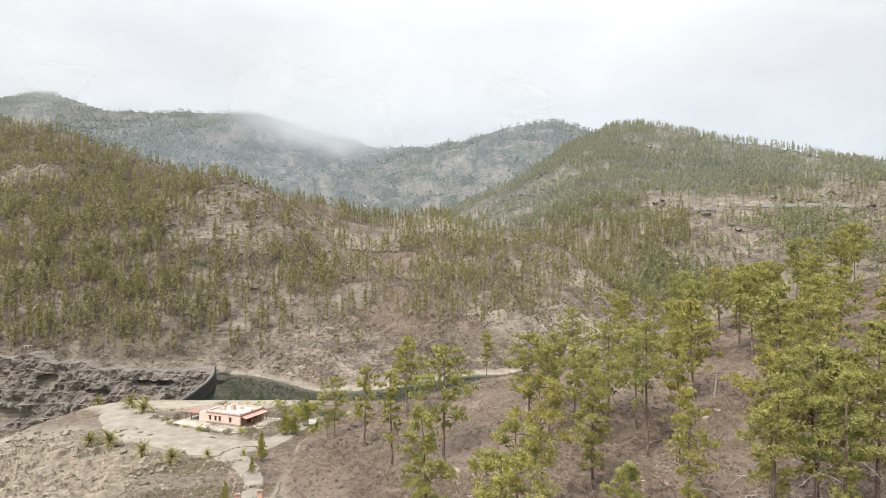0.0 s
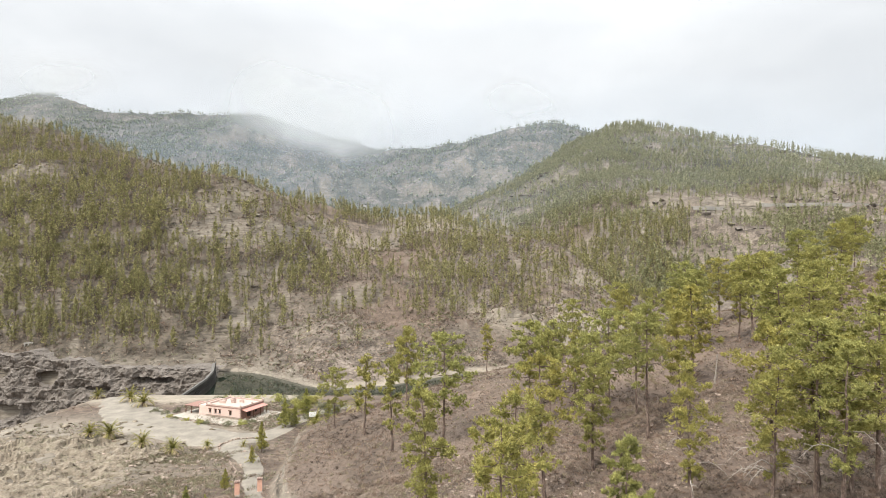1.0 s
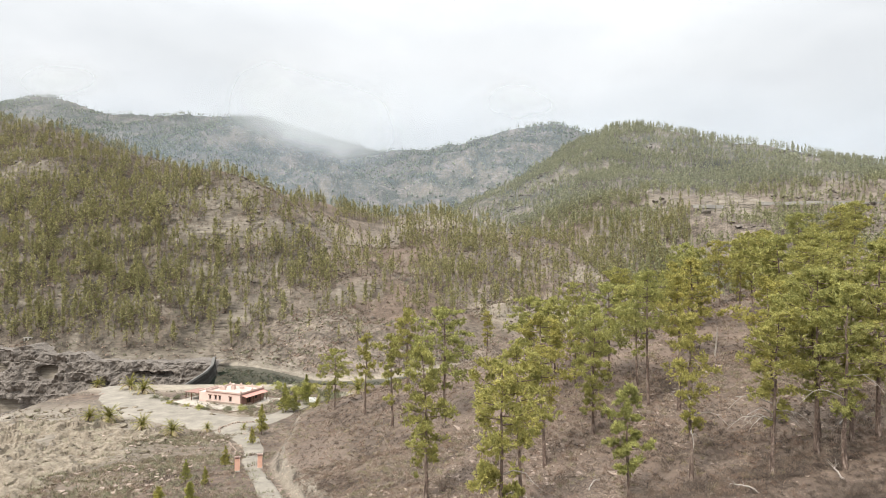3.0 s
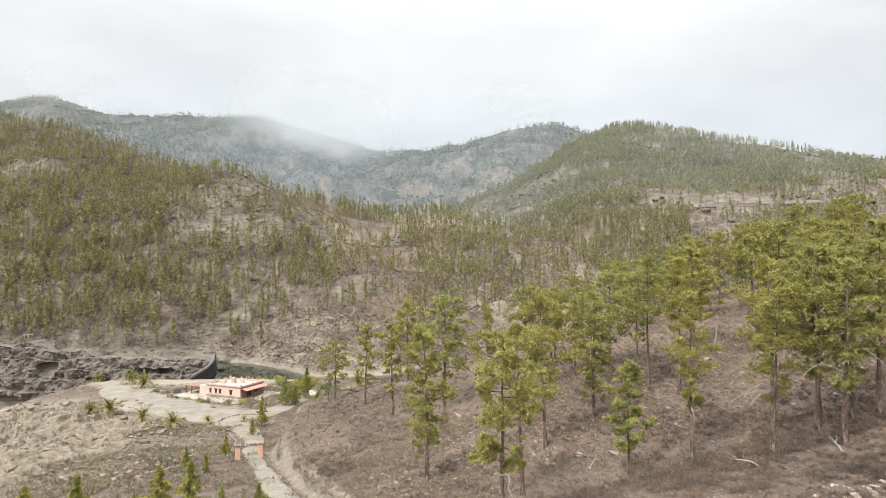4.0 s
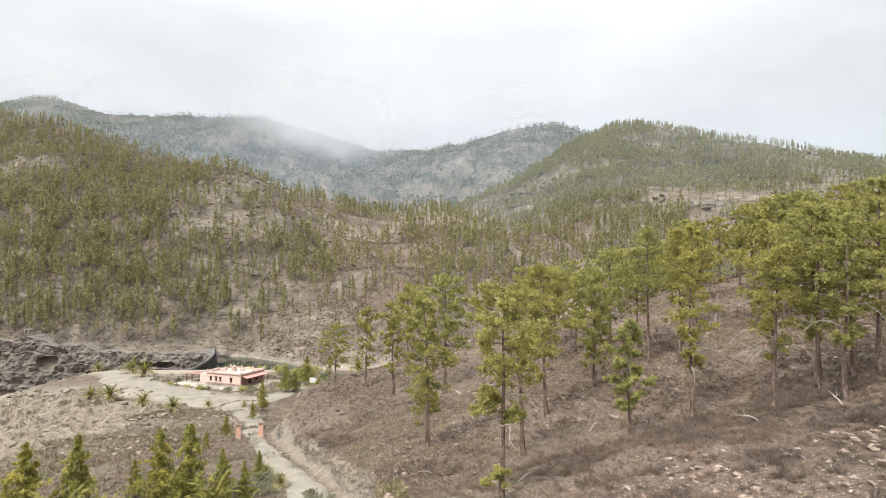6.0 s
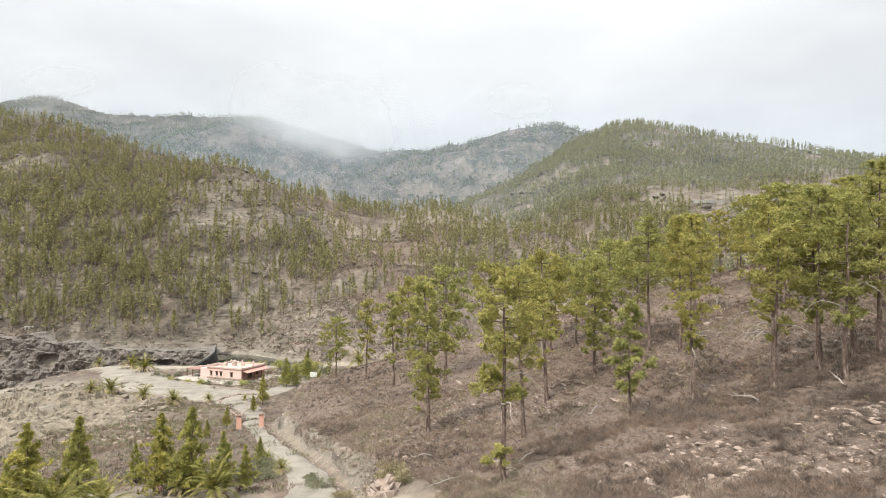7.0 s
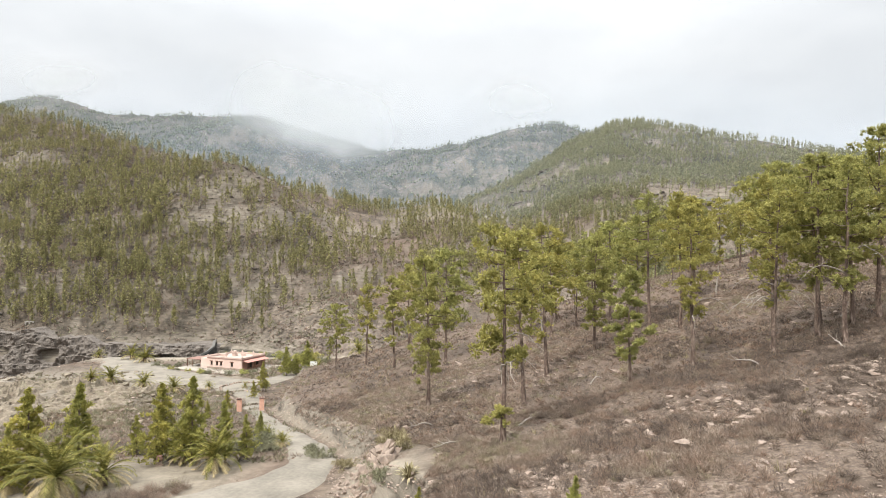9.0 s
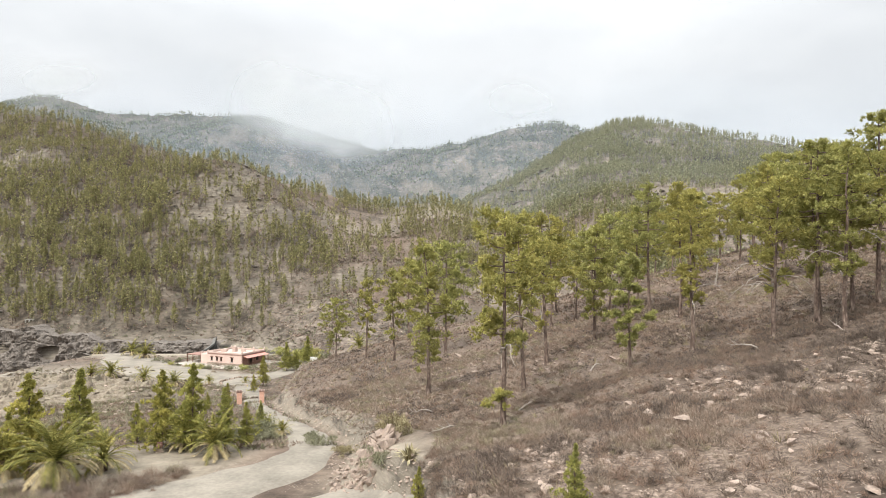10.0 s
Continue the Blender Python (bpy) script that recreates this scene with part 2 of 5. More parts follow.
def value_noise(x, y, seed):
    ix, iy = np.floor(x), np.floor(y)
    fx, fy = x - ix, y - iy
    fx, fy = fx * fx * fx * (fx * (fx * 6 - 15) + 10), fy * fy * fy * (fy * (fy * 6 - 15) + 10)
    a, b = lattice(ix, iy, seed), lattice(ix + 1, iy, seed)
    c, d = lattice(ix, iy + 1, seed), lattice(ix + 1, iy + 1, seed)
    return (a + (b - a) * fx) * (1 - fy) + (c + (d - c) * fx) * fy


def fbm(x, y, size, octaves, seed, gain=0.5, ridged=False):
    out, amp, total = 0.0, 1.0, 0.0
    for o in range(octaves):
        k = 2.0 ** o / size
        v = value_noise(x * k * 0.866 + y * k * 0.5 + 17.3 * o, y * k * 0.866 - x * k * 0.5 - 9.1 * o, seed + o)
        out = out + amp * (1 - 2 * np.abs(v) if ridged else v)
        total += amp
        amp *= gain
    return out / total


def step(a, b, v):
    u = np.clip((v - a) / (b - a), 0, 1)
    return u * u * (3 - 2 * u)


def along(v, *knots):
    """A smooth curve through a few knots (place, value)."""
    return sum(np.interp(v + o, [k[0] for k in knots], [k[1] for k in knots]) for o in (-1, 0, 1)) / 3 if knots[-1][0] - knots[0][0] > 20 else \
        sum(np.interp(v + o, [k[0] for k in knots], [k[1] for k in knots]) for o in (-0.02, 0, 0.02)) / 3


def smooth_max(a, b, k):
    h = np.clip(0.5 + 0.5 * (a - b) / k, 0, 1)
    return b + (a - b) * h + k * h * (1 - h)


WATER_Z = -16.0

# the level of the track and the terrace beside it, going up the valley
TRACK_LEVEL = ((-200, 20), (-60, 17), (0, 14), (38, 12.4), (59, 11.5), (68, 10.6), (82, 8.8), (95, 6.8), (109, 4.8), (118, 3.5),
               (130, 2.0), (142, 1.2), (152, 0.7), (205, 0.4), (225, -2.5), (270, -17), (300, -24), (340, -26))
# where the wooded spur comes down to the track
SPUR_TOE = ((-200, 25), (0, 5), (30, -2), (41, -3.5), (48, -6.5), (55, -9), (60, -9.8), (68, -12.3), (82, -19.2), (95, -25.2), (109, -31.5),
            (118, -34), (130, -35.5), (142, -37), (152, -36), (165, -31), (175, -25), (190, -20), (230, -20))


# plan of the dam, from the near bank to the far one
DAM_LINE = ((0, -112), (245, -112), (275, -115), (295, -117.5), (315, -122), (340, -131), (420, -150))


def crest(s, y, shape, fall, back=0.5):
    """A mountain: its crest and foot run across the valley. shape: bearing, crest distance, crest height, foot distance, foot height."""
    col = [along(s, *[(k[0], k[i]) for k in shape]) for i in range(1, 5)]
    yc, zc, yf, zf = col
    u = (y - yf) / (yc - yf)
    front = zf + (zc - zf) * np.clip(u, 0.0, 1.0) - fall * np.maximum(yf - y, 0)
    return np.where(y < yc, front, zc - back * (y - yc)), u


RIDGE_NEAR = ((-1.6, 760, 215, 420, -12), (-1.0, 650, 200, 380, -12), (-0.75, 620, 194, 352, -12), (-0.654, 610, 188, 350, -12), (-0.558, 600, 163, 345, -12),
              (-0.463, 570, 140, 345, -13), (-0.405, 556, 131, 356, -14), (-0.319, 590, 126, 343, -16), (-0.214, 640, 113, 300, -16),
              (-0.138, 670, 104, 302, -16), (-0.08, 683, 99, 310, -16), (-0.023, 655, 103, 325, -16), (0.044, 630, 87, 345, -16),
              (0.187, 570, 71, 350, -16), (0.245, 520, 47, 355, -16), (0.302, 480, 26, 360, -16), (0.4, 450, 10, 370, -16), (1.6, 450, 5, 370, -16))
RIDGE_RIGHT = ((-0.5, 1600, 60, 900, 40), (-0.08, 1450, 155, 800, 40), (0.015, 1400, 178, 760, 45), (0.082, 1350, 212, 700, 50), (0.149, 1300, 248, 660, 45),
               (0.207, 1260, 284, 620, 38), (0.254, 1230, 306, 590, 30), (0.293, 1210, 321, 560, 25), (0.35, 1180, 318, 540, 20),
               (0.46, 1080, 268, 500, 15), (0.589, 1000, 233, 480, 15), (0.684, 950, 207, 470, 15), (0.75, 920, 192, 470, 15), (1.6, 850, 150, 460, 15))
RIDGE_MIDDLE = ((-0.6, 1900, 150, 1350, 120), (-0.214, 1950, 290, 1350, 120), (-0.138, 2200, 425, 1400, 120), (-0.099, 2300, 488, 1400, 120), (-0.042, 2300, 493, 1380, 120),
                (0.044, 2250, 522, 1350, 120), (0.111, 2200, 553, 1350, 120), (0.168, 2200, 570, 1350, 120), (0.216, 2200, 560, 1350, 120),
                (0.283, 2150, 490, 1350, 120), (0.4, 2100, 380, 1350, 120), (1.6, 2000, 300, 1350, 120))
RIDGE_FAR = ((-1.6, 3200, 800, 1500, 100), (-0.75, 3000, 872, 1500, 100), (-0.692, 3000, 910, 1480, 100), (-0.644, 2900, 860, 1450, 100), (-0.558, 2750, 742, 1420, 100),
             (-0.386, 2650, 712, 1400, 100), (-0.329, 2600, 700, 1400, 100), (-0.214, 2500, 590, 1400, 100), (-0.138, 2600, 568, 1400, 100),
             (-0.1, 2700, 560, 1450, 100), (-0.023, 2700, 480, 1500, 100), (0.11, 2700, 400, 1500, 100), (1.6, 2700, 350, 1500, 100))


def strata(z, size, seed_shift=0.0):
    """Bands of harder rock: pushes heights towards ledges."""
    u = z / size + seed_shift
    f = u - np.floor(u)
    return size * (np.where(f < 0.75, 0.55 * f, 0.4125 + (f - 0.75) * 2.35) - f)


def height(x, y, detail=True):
    yy = np.maximum(y, 1.0)
    s = np.clip(x / yy, -1.6, 1.6)
    # terrace with the track, and the gorge west of it
    low = along(y, *TRACK_LEVEL)
    rough = fbm(x, y, 26, 5, 11) * 2.4 + fbm(x, y, 9, 4, 21, ridged=True) * 0.7
    calm = step(-52, -62, x - 0.12 * (y - 120)) * step(170, 140, y) * step(60, 80, y)
    low = low + rough * (0.10 + 0.9 * calm)
    crags = fbm(x, y, 10, 5, 22, ridged=True) * 1.5 + strata(low * 2.0 + 3.0 * fbm(x, y, 15, 3, 23), 1.8) * 1.3
    low = low + crags * calm * step(-66, -84, x + 0.1 * (y - 120)) * step(-0.35, 0.15, fbm(x, y, 22, 3, 24))
    edge = -119 + 5 * fbm(x * 0, y, 30, 3, 5) + 0.3 * np.maximum(165 - y, 0) + 0.12 * np.maximum(y - 215, 0)
    low = low - 1.0 * np.maximum(edge - x, 0) * step(0, 12, edge - x)
    # the wooded spur
    spur = 15 + 0.26 * x + 5 * np.exp(-(y / 45) ** 2) - 0.003 * np.maximum(y - 140, 0) ** 2
    spur = np.where(x > 110, spur - 0.0005 * (x - 110) ** 2, spur)
    spur = spur + fbm(x, y, 22, 3, 31) * 0.9 + fbm(x, y, 5, 3, 41) * 0.28
    toe = along(y, *SPUR_TOE) + 0.8 * fbm(x, y, 6, 2, 7)
    w = step(-0.3, 3.2, x - toe)
    near = low + (spur - low) * w
    floor = -45.0 + 18.0 * step(-8, 1, x - along(y, *DAM_LINE))
    z = smooth_max(near, floor, 4.0)
    # the mountains round the valley
    for shape, k, amp, size, band, seed in ((RIDGE_NEAR, 6, 15, 120, 26, 51), (RIDGE_RIGHT, 18, 24, 190, 40, 61),
                                            (RIDGE_MIDDLE, 30, 46, 380, 0, 71), (RIDGE_FAR, 30, 60, 480, 0, 81)):
        m, u = crest(s, y, shape, np.where(s < -0.385, 3.0, 0.35))
        if seed == 51:
            # rocky nose standing out of the slope, with a cliff below it
            m = m + 24 * np.exp(-((x + 182) / 52) ** 2 - ((y - 515) / 42) ** 2) + 15 * np.exp(-((x + 138) / 22) ** 2 - ((y - 482) / 18) ** 2)
            m = m - 12 * np.exp(-((x + 95) / 26) ** 2 - ((y - 480) / 90) ** 2)
        body = step(0.0, 0.25, u) * (1 - 0.75 * step(0.6, 1.0, u) * step(1.5, 1.0, u))
        m = m + amp * body * fbm(x, y, size, 4, seed, ridged=True) + 0.14 * amp * body * fbm(x, y, size / 7, 4, seed + 7)
        if not band:
            m = m + 0.5 * amp * body * fbm(x, y, size / 3, 4, seed + 9, 0.6, ridged=True)
        if seed == 61:
            m = m + 5.0
        if band:
            m = m + strata(m + 14 * fbm(x, y, 90, 3, seed + 3), band) * 0.42 * body
        if seed == 51:
            shore = step(30, 5, m) * step(-16, -10, m)
            m = m + shore * 2.2 * fbm(x, y, 24, 4, 59, ridged=True)
            m = m + body * 2.5 * fbm(x, y, 14, 3, 56, ridged=True)
        m = np.where(y > 150, m, -200.0)
        z = smooth_max(m, z, k)
    return z


def sheet(name, verts, faces, material, smooth=True, attrs=()):
    """A mesh from arrays."""
    me = bpy.data.meshes.new(name)
    verts = np.asarray(verts, dtype=np.float32)
    faces = np.asarray(faces, dtype=np.int32)
    me.vertices.add(len(verts))
    me.vertices.foreach_set("co", verts.ravel())
    n = faces.shape[1]
    me.loops.add(faces.size)
    me.loops.foreach_set("vertex_index", faces.ravel())
    me.polygons.add(len(faces))
    me.polygons.foreach_set("loop_start", np.arange(0, faces.size, n, dtype=np.int32))
    me.polygons.foreach_set("loop_total", np.full(len(faces), n, dtype=np.int32))
    me.polygons.foreach_set("use_smooth", np.full(len(faces), smooth))
    for key, values in attrs:
        me.attributes.new(key, "FLOAT", "POINT").data.foreach_set("value", np.asarray(values, dtype=np.float32))
    me.update(calc_edges=True)
    me.validate()
    me.materials.append(material)
    return me


def grid_faces(rows, cols, closed=False):
    i, j = np.meshgrid(np.arange(rows - 1), np.arange(cols if closed else cols - 1), indexing="ij")
    k = (j + 1) % cols
    return np.stack([i * cols + j, i * cols + k, (i + 1) * cols + k, (i + 1) * cols + j], -1).reshape(-1, 4)


def build_ground():
    front = np.radians(np.linspace(136, 44, 540))
    rest = np.radians(np.linspace(44, -224, 90)[1:-1])
    ang = np.concatenate([front, rest])
    rad = np.concatenate([np.linspace(0.04, 16, 10)[:-1], np.geomspace(16, 4600, 385)])
    r, a = np.meshgrid(rad, ang, indexing="ij")
    x, y = r * np.cos(a), r * np.sin(a)
    z = height(x, y)
    zx = (np.roll(z, -1, 1) - np.roll(z, 1, 1)) / (np.hypot(np.roll(x, -1, 1) - np.roll(x, 1, 1), np.roll(y, -1, 1) - np.roll(y, 1, 1)) + 1e-6)
    zr = np.gradient(z, axis=0) / np.gradient(r, axis=0)
    slope = np.hypot(zx, zr)
    patch = fbm(x, y, 60, 4, 91)
    rock = np.clip(step(0.72, 1.15, slope + 0.4 * patch + 0.35 * step(-8, -14, z) * (y > 215)), 0, 1)
    bank = step(2.5, 0.5, np.abs(x - along(y, *SPUR_TOE) - 1.6)) * step(20, 30, y) * step(180, 130, y)
    knoll = step(-40, -60, x) * step(195, 165, y) * step(55, 90, y)
    sand = np.clip(0.6 * bank + knoll * (0.3 + 0.6 * patch) + 0.55 * step(-0.1, 0.4, fbm(x, y, 60, 4, 95)) * step(240, 300, y) * step(800, 700, y), 0, 1)
    crags = step(-60, -76, x + 0.1 * (y - 120)) * step(-0.5, 0.0, patch)
    far_rock = step(400, 600, y) * step(1300, 900, y) * step(0.05, 0.35, fbm(x, y, 70, 5, 97, 0.65)) * 0.7
    gravel = step(-0.04, 0.14, fbm(x, y, 3.2, 3, 162) + 0.5 * fbm(x, y, 12, 2, 163) + 0.05 * step(36, 24, y)) * step(62, 48, y) * (1 - 0.7 * step(8, 24, x)) * step(0, 3, x - along(y, *SPUR_TOE))
    gravel = np.maximum(gravel, 0.8 * step(0.05, 0.3, fbm(x, y, 11, 3, 161)) * step(48, 60, y) * step(130, 100, y) * step(0, 3, x - along(y, *SPUR_TOE)))
    cut = np.exp(-((x + 5.5) / 3.6) ** 2 - ((y - 48.5) / 7.5) ** 2)
    gravelly = step(36, 22, y) * step(1, 6, x) * step(-0.35, 0.2, fbm(x, y, 12, 4, 99))
    shoreline = step(-17.5, -15.5, z) * step(-13.0, -14.8, z) * step(250, 290, y) * step(-0.42, -0.36, x / np.maximum(y, 1))
    yard = step(192, 205, y) * step(252, 235, y) * step(-128, -118, x) * step(-38, -55, x)
    verge = step(34, 41, y) * step(68, 60, y) * step(-16, -23, x) * (x < along(y, *SPUR_TOE))
    sand = np.clip(sand + 0.75 * verge + 0.85 * yard + 0.9 * shoreline + 1.1 * cut + 0.2 * gravelly, 0, 1)
    rock = np.clip(rock * 0.85 + 0.85 * knoll * crags + far_rock, 0, 1)
    bearing = x / np.maximum(y, 1)
    open_slope = step(-0.34, -0.22, bearing) * step(0.33, 0.2, bearing) * step(740, 680, y)
    gullies = step(0.05, 0.75, fbm(x * 1.6, y * 0.5, 60, 4, 96, ridged=True)) * step(330, 380, y)
    wood = step(255, 330, y) * (1 - 0.92 * open_slope * step(-0.4, 0.15, fbm(x, y, 60, 3, 93)))
    # weight of the dark brown floor: higher westward and beyond 700 m
    green = np.clip(step(300, 350, y) * (0.3 + 0.7 * step(-0.25, -0.42, bearing) + 0.6 * step(700, 1300, y)), 0, 1)
    faces = grid_faces(len(rad), len(ang), True)[:, ::-1]
    me = sheet("ground", np.stack([x, y, z], -1).reshape(-1, 3), faces, M_GROUND, True,
               (("rock", rock.ravel()), ("sand", sand.ravel()), ("wood", (wood * (1 - shoreline) * (1 - 0.35 * gullies)).ravel()), ("green", green.ravel()), ("gravel", gravel.ravel()), ("far", (0.85 * step(700, 1000, y)).ravel())))
    tagged(new("ground", me), "brown scrubby hillsides and rocky mountains round a valley", "ground", kind="structure")


build_ground()

ys, us = np.meshgrid(np.linspace(225, 480, 40), np.linspace(0, 1, 24), indexing="ij")
xs = along(ys, *DAM_LINE) + us * (240 - along(ys, *DAM_LINE))
water = new("water", sheet("water", np.stack([xs, ys, xs * 0 + WATER_Z], -1).reshape(-1, 3), grid_faces(40, 24)[:, ::-1], M_WATER))
tagged(water, "still dark green reservoir water behind the dam", "water", kind="structure")

# ---- helpers for building things ----
rng = np.random.default_rng(7)
UP = np.array([0.0, 0.0, 1.0])


def ground_z(x, y):
    return float(height(np.array([float(x)]), np.array([float(y)]))[0])


def empty(name, x, y, z, turn=0.0, tilt=0.0):
    ob = new(name)
    ob.empty_display_size = 0.5
    ob.matrix_basis = pose(x, y, z, tilt, 0, turn)
    return ob


def part(name, bm, material, parent, label="", smooth=False):
    """Links a bmesh or a ready mesh as one mesh object under a thing or a part."""
    if isinstance(bm, bmesh.types.BMesh):
        me = bpy.data.meshes.new(name)
        bmesh.ops.recalc_face_normals(bm, faces=bm.faces)
        bm.to_mesh(me)
        bm.free()
        me.materials.append(material)
        if smooth:
            me.shade_smooth()
    else:
        me = bm
    ob = new(name, me)
    ob.parent = parent
    return tagged(ob, label)


def boxes(*specs, bevel=0.0):
    """Blocks joined into one bmesh: each (x0, y0, z0, x1, y1, z1)."""
    bm = bmesh.new()
    for x0, y0, z0, x1, y1, z1 in specs:
        m = Matrix.Translation(((x0 + x1) / 2, (y0 + y1) / 2, (z0 + z1) / 2)) @ Matrix.Diagonal((abs(x1 - x0), abs(y1 - y0), abs(z1 - z0), 1))
        made = bmesh.ops.create_cube(bm, size=1, matrix=m)
        if bevel:
            edges = {e for v in made["verts"] for e in v.link_edges}
            bmesh.ops.bevel(bm, geom=list(edges), offset=bevel, segments=1, affect="EDGES")
    return bm


def wall_blocks(length, high, thick, holes):
    """Blocks of a wall along x from 0 to length with rectangular openings (x0, x1, z0, z1) through it."""
    out, at = [], 0.0
    for x0, x1, z0, z1 in sorted(holes):
        out.append((at, 0, 0, x0, thick, high))
        if z0 > 0:
            out.append((x0, 0, 0, x1, thick, z0))
        out.append((x0, 0, z1, x1, thick, high))
        at = x1
    out.append((at, 0, 0, length, thick, high))
    return out


def tube(points, radii, sides):
    """Vertices and quads of a tapered tube along points."""
    points = np.asarray(points, float)
    n = len(points)
    d = np.gradient(points, axis=0)
    d /= np.linalg.norm(d, axis=1, keepdims=True) + 1e-9
    ref = np.where(np.abs(d[:, 2:3]) > 0.9, np.array([[1.0, 0, 0]]), UP[None])
    a = np.cross(d, ref)
    a /= np.linalg.norm(a, axis=1, keepdims=True) + 1e-9
    b = np.cross(d, a)
    t = np.linspace(0, 2 * np.pi, sides, endpoint=False)
    r = np.asarray(radii, float)[:, None, None]
    v = points[:, None] + r * (a[:, None] * np.cos(t)[None, :, None] + b[:, None] * np.sin(t)[None, :, None])
    return v.reshape(-1, 3), grid_faces(n, sides, True)


class Pile:
    """Collects vertices and faces of one kind for one mesh."""

    def __init__(self):
        self.v, self.f, self.n = [], [], 0

    def add(self, v, f):
        self.v.append(np.asarray(v, float))
        self.f.append(np.asarray(f) + self.n)
        self.n += len(v)
        return self

    def arrays(self):
        return np.concatenate(self.v), np.concatenate(self.f)

    def mesh(self, name, material, smooth=False):
        return sheet(name, *self.arrays(), material, smooth)


def blades(centres, radii, count, length, width, r, rise=0.5, squash=0.55):
    """Tufts of narrow leaves: count blades on the shell of a flattened ball round each centre, leaning outwards and up."""
    n = len(centres)
    d = r.normal(size=(n, count, 3))
    d /= np.linalg.norm(d, axis=2, keepdims=True)
    reach = r.uniform(0.55, 1.0, (n, count, 1))
    root = np.asarray(centres)[:, None] + d * np.array([1, 1, squash]) * reach * np.asarray(radii)[:, None, None]
    way = d * 0.7 + UP * rise + r.normal(size=(n, count, 3)) * 0.4
    way /= np.linalg.norm(way, axis=2, keepdims=True)
    side = np.cross(way, d + UP * 0.35 + r.normal(size=(n, count, 3)) * 0.3)
    side /= np.linalg.norm(side, axis=2, keepdims=True) + 1e-9
    size = r.uniform(0.7, 1.3, (n, count, 1))
    half = side * width * 0.5 * size
    v = np.stack([root - half, root + half, root + way * length * size], 2).reshape(-1, 3)
    return v, np.arange(len(v)).reshape(-1, 3)


def sprays(centres, radii, tufts, count, length, width, r, squash=0.6):
    """Pads of foliage: on each flattened dome sit tufts, and from every tuft needles spread like a brush, lying with their broad side outwards."""
    n = len(centres)
    d = r.normal(size=(n, tufts, 1, 3))
    d[..., 2] += 0.55
    d /= np.linalg.norm(d, axis=3, keepdims=True)
    heart = np.asarray(centres)[:, None, None] + d * np.array([1, 1, squash]) * r.uniform(0.3, 1.0, (n, tufts, 1, 1)) * np.asarray(radii)[:, None, None, None]
    way = d * 0.6 + UP * 0.25 + r.normal(size=(n, tufts, count, 3)) * 0.6
    way /= np.linalg.norm(way, axis=3, keepdims=True)
    side = np.cross(way, d + UP * 0.3 + r.normal(size=(n, tufts, count, 3)) * 0.3)
    side /= np.linalg.norm(side, axis=3, keepdims=True) + 1e-9
    size = r.uniform(0.7, 1.3, (n, tufts, count, 1))
    half = side * width * 0.5 * size
    root = heart - way * length * 0.35
    v = np.stack([root - half, root + half, root + way * length * size], 3).reshape(-1, 3)
    return v, np.arange(len(v)).reshape(-1, 3)


def lumps(centres, radii, r, squash=0.7):
    """Uneven eight-sided balls, turned at random: the tufts of trees far off."""
    v = np.array([(1, 0, 0), (-1, 0, 0), (0, 1, 0), (0, -1, 0), (0, 0, 1), (0, 0, -1)], float)
    f = np.array([(0, 2, 4), (2, 1, 4), (1, 3, 4), (3, 0, 4), (2, 0, 5), (1, 2, 5), (3, 1, 5), (0, 3, 5)])
    n = len(centres)
    turn = np.linalg.qr(r.normal(size=(n, 3, 3)))[0]
    out = np.einsum("nij,kj->nki", turn, v) * r.uniform(0.75, 1.25, (n, len(v), 1)) * np.array([1, 1, squash])
    out = np.asarray(centres)[:, None] + out * np.asarray(radii)[:, None, None]
    return out.reshape(-1, 3), (f[None] + (np.arange(n) * len(v))[:, None, None]).reshape(-1, 3)


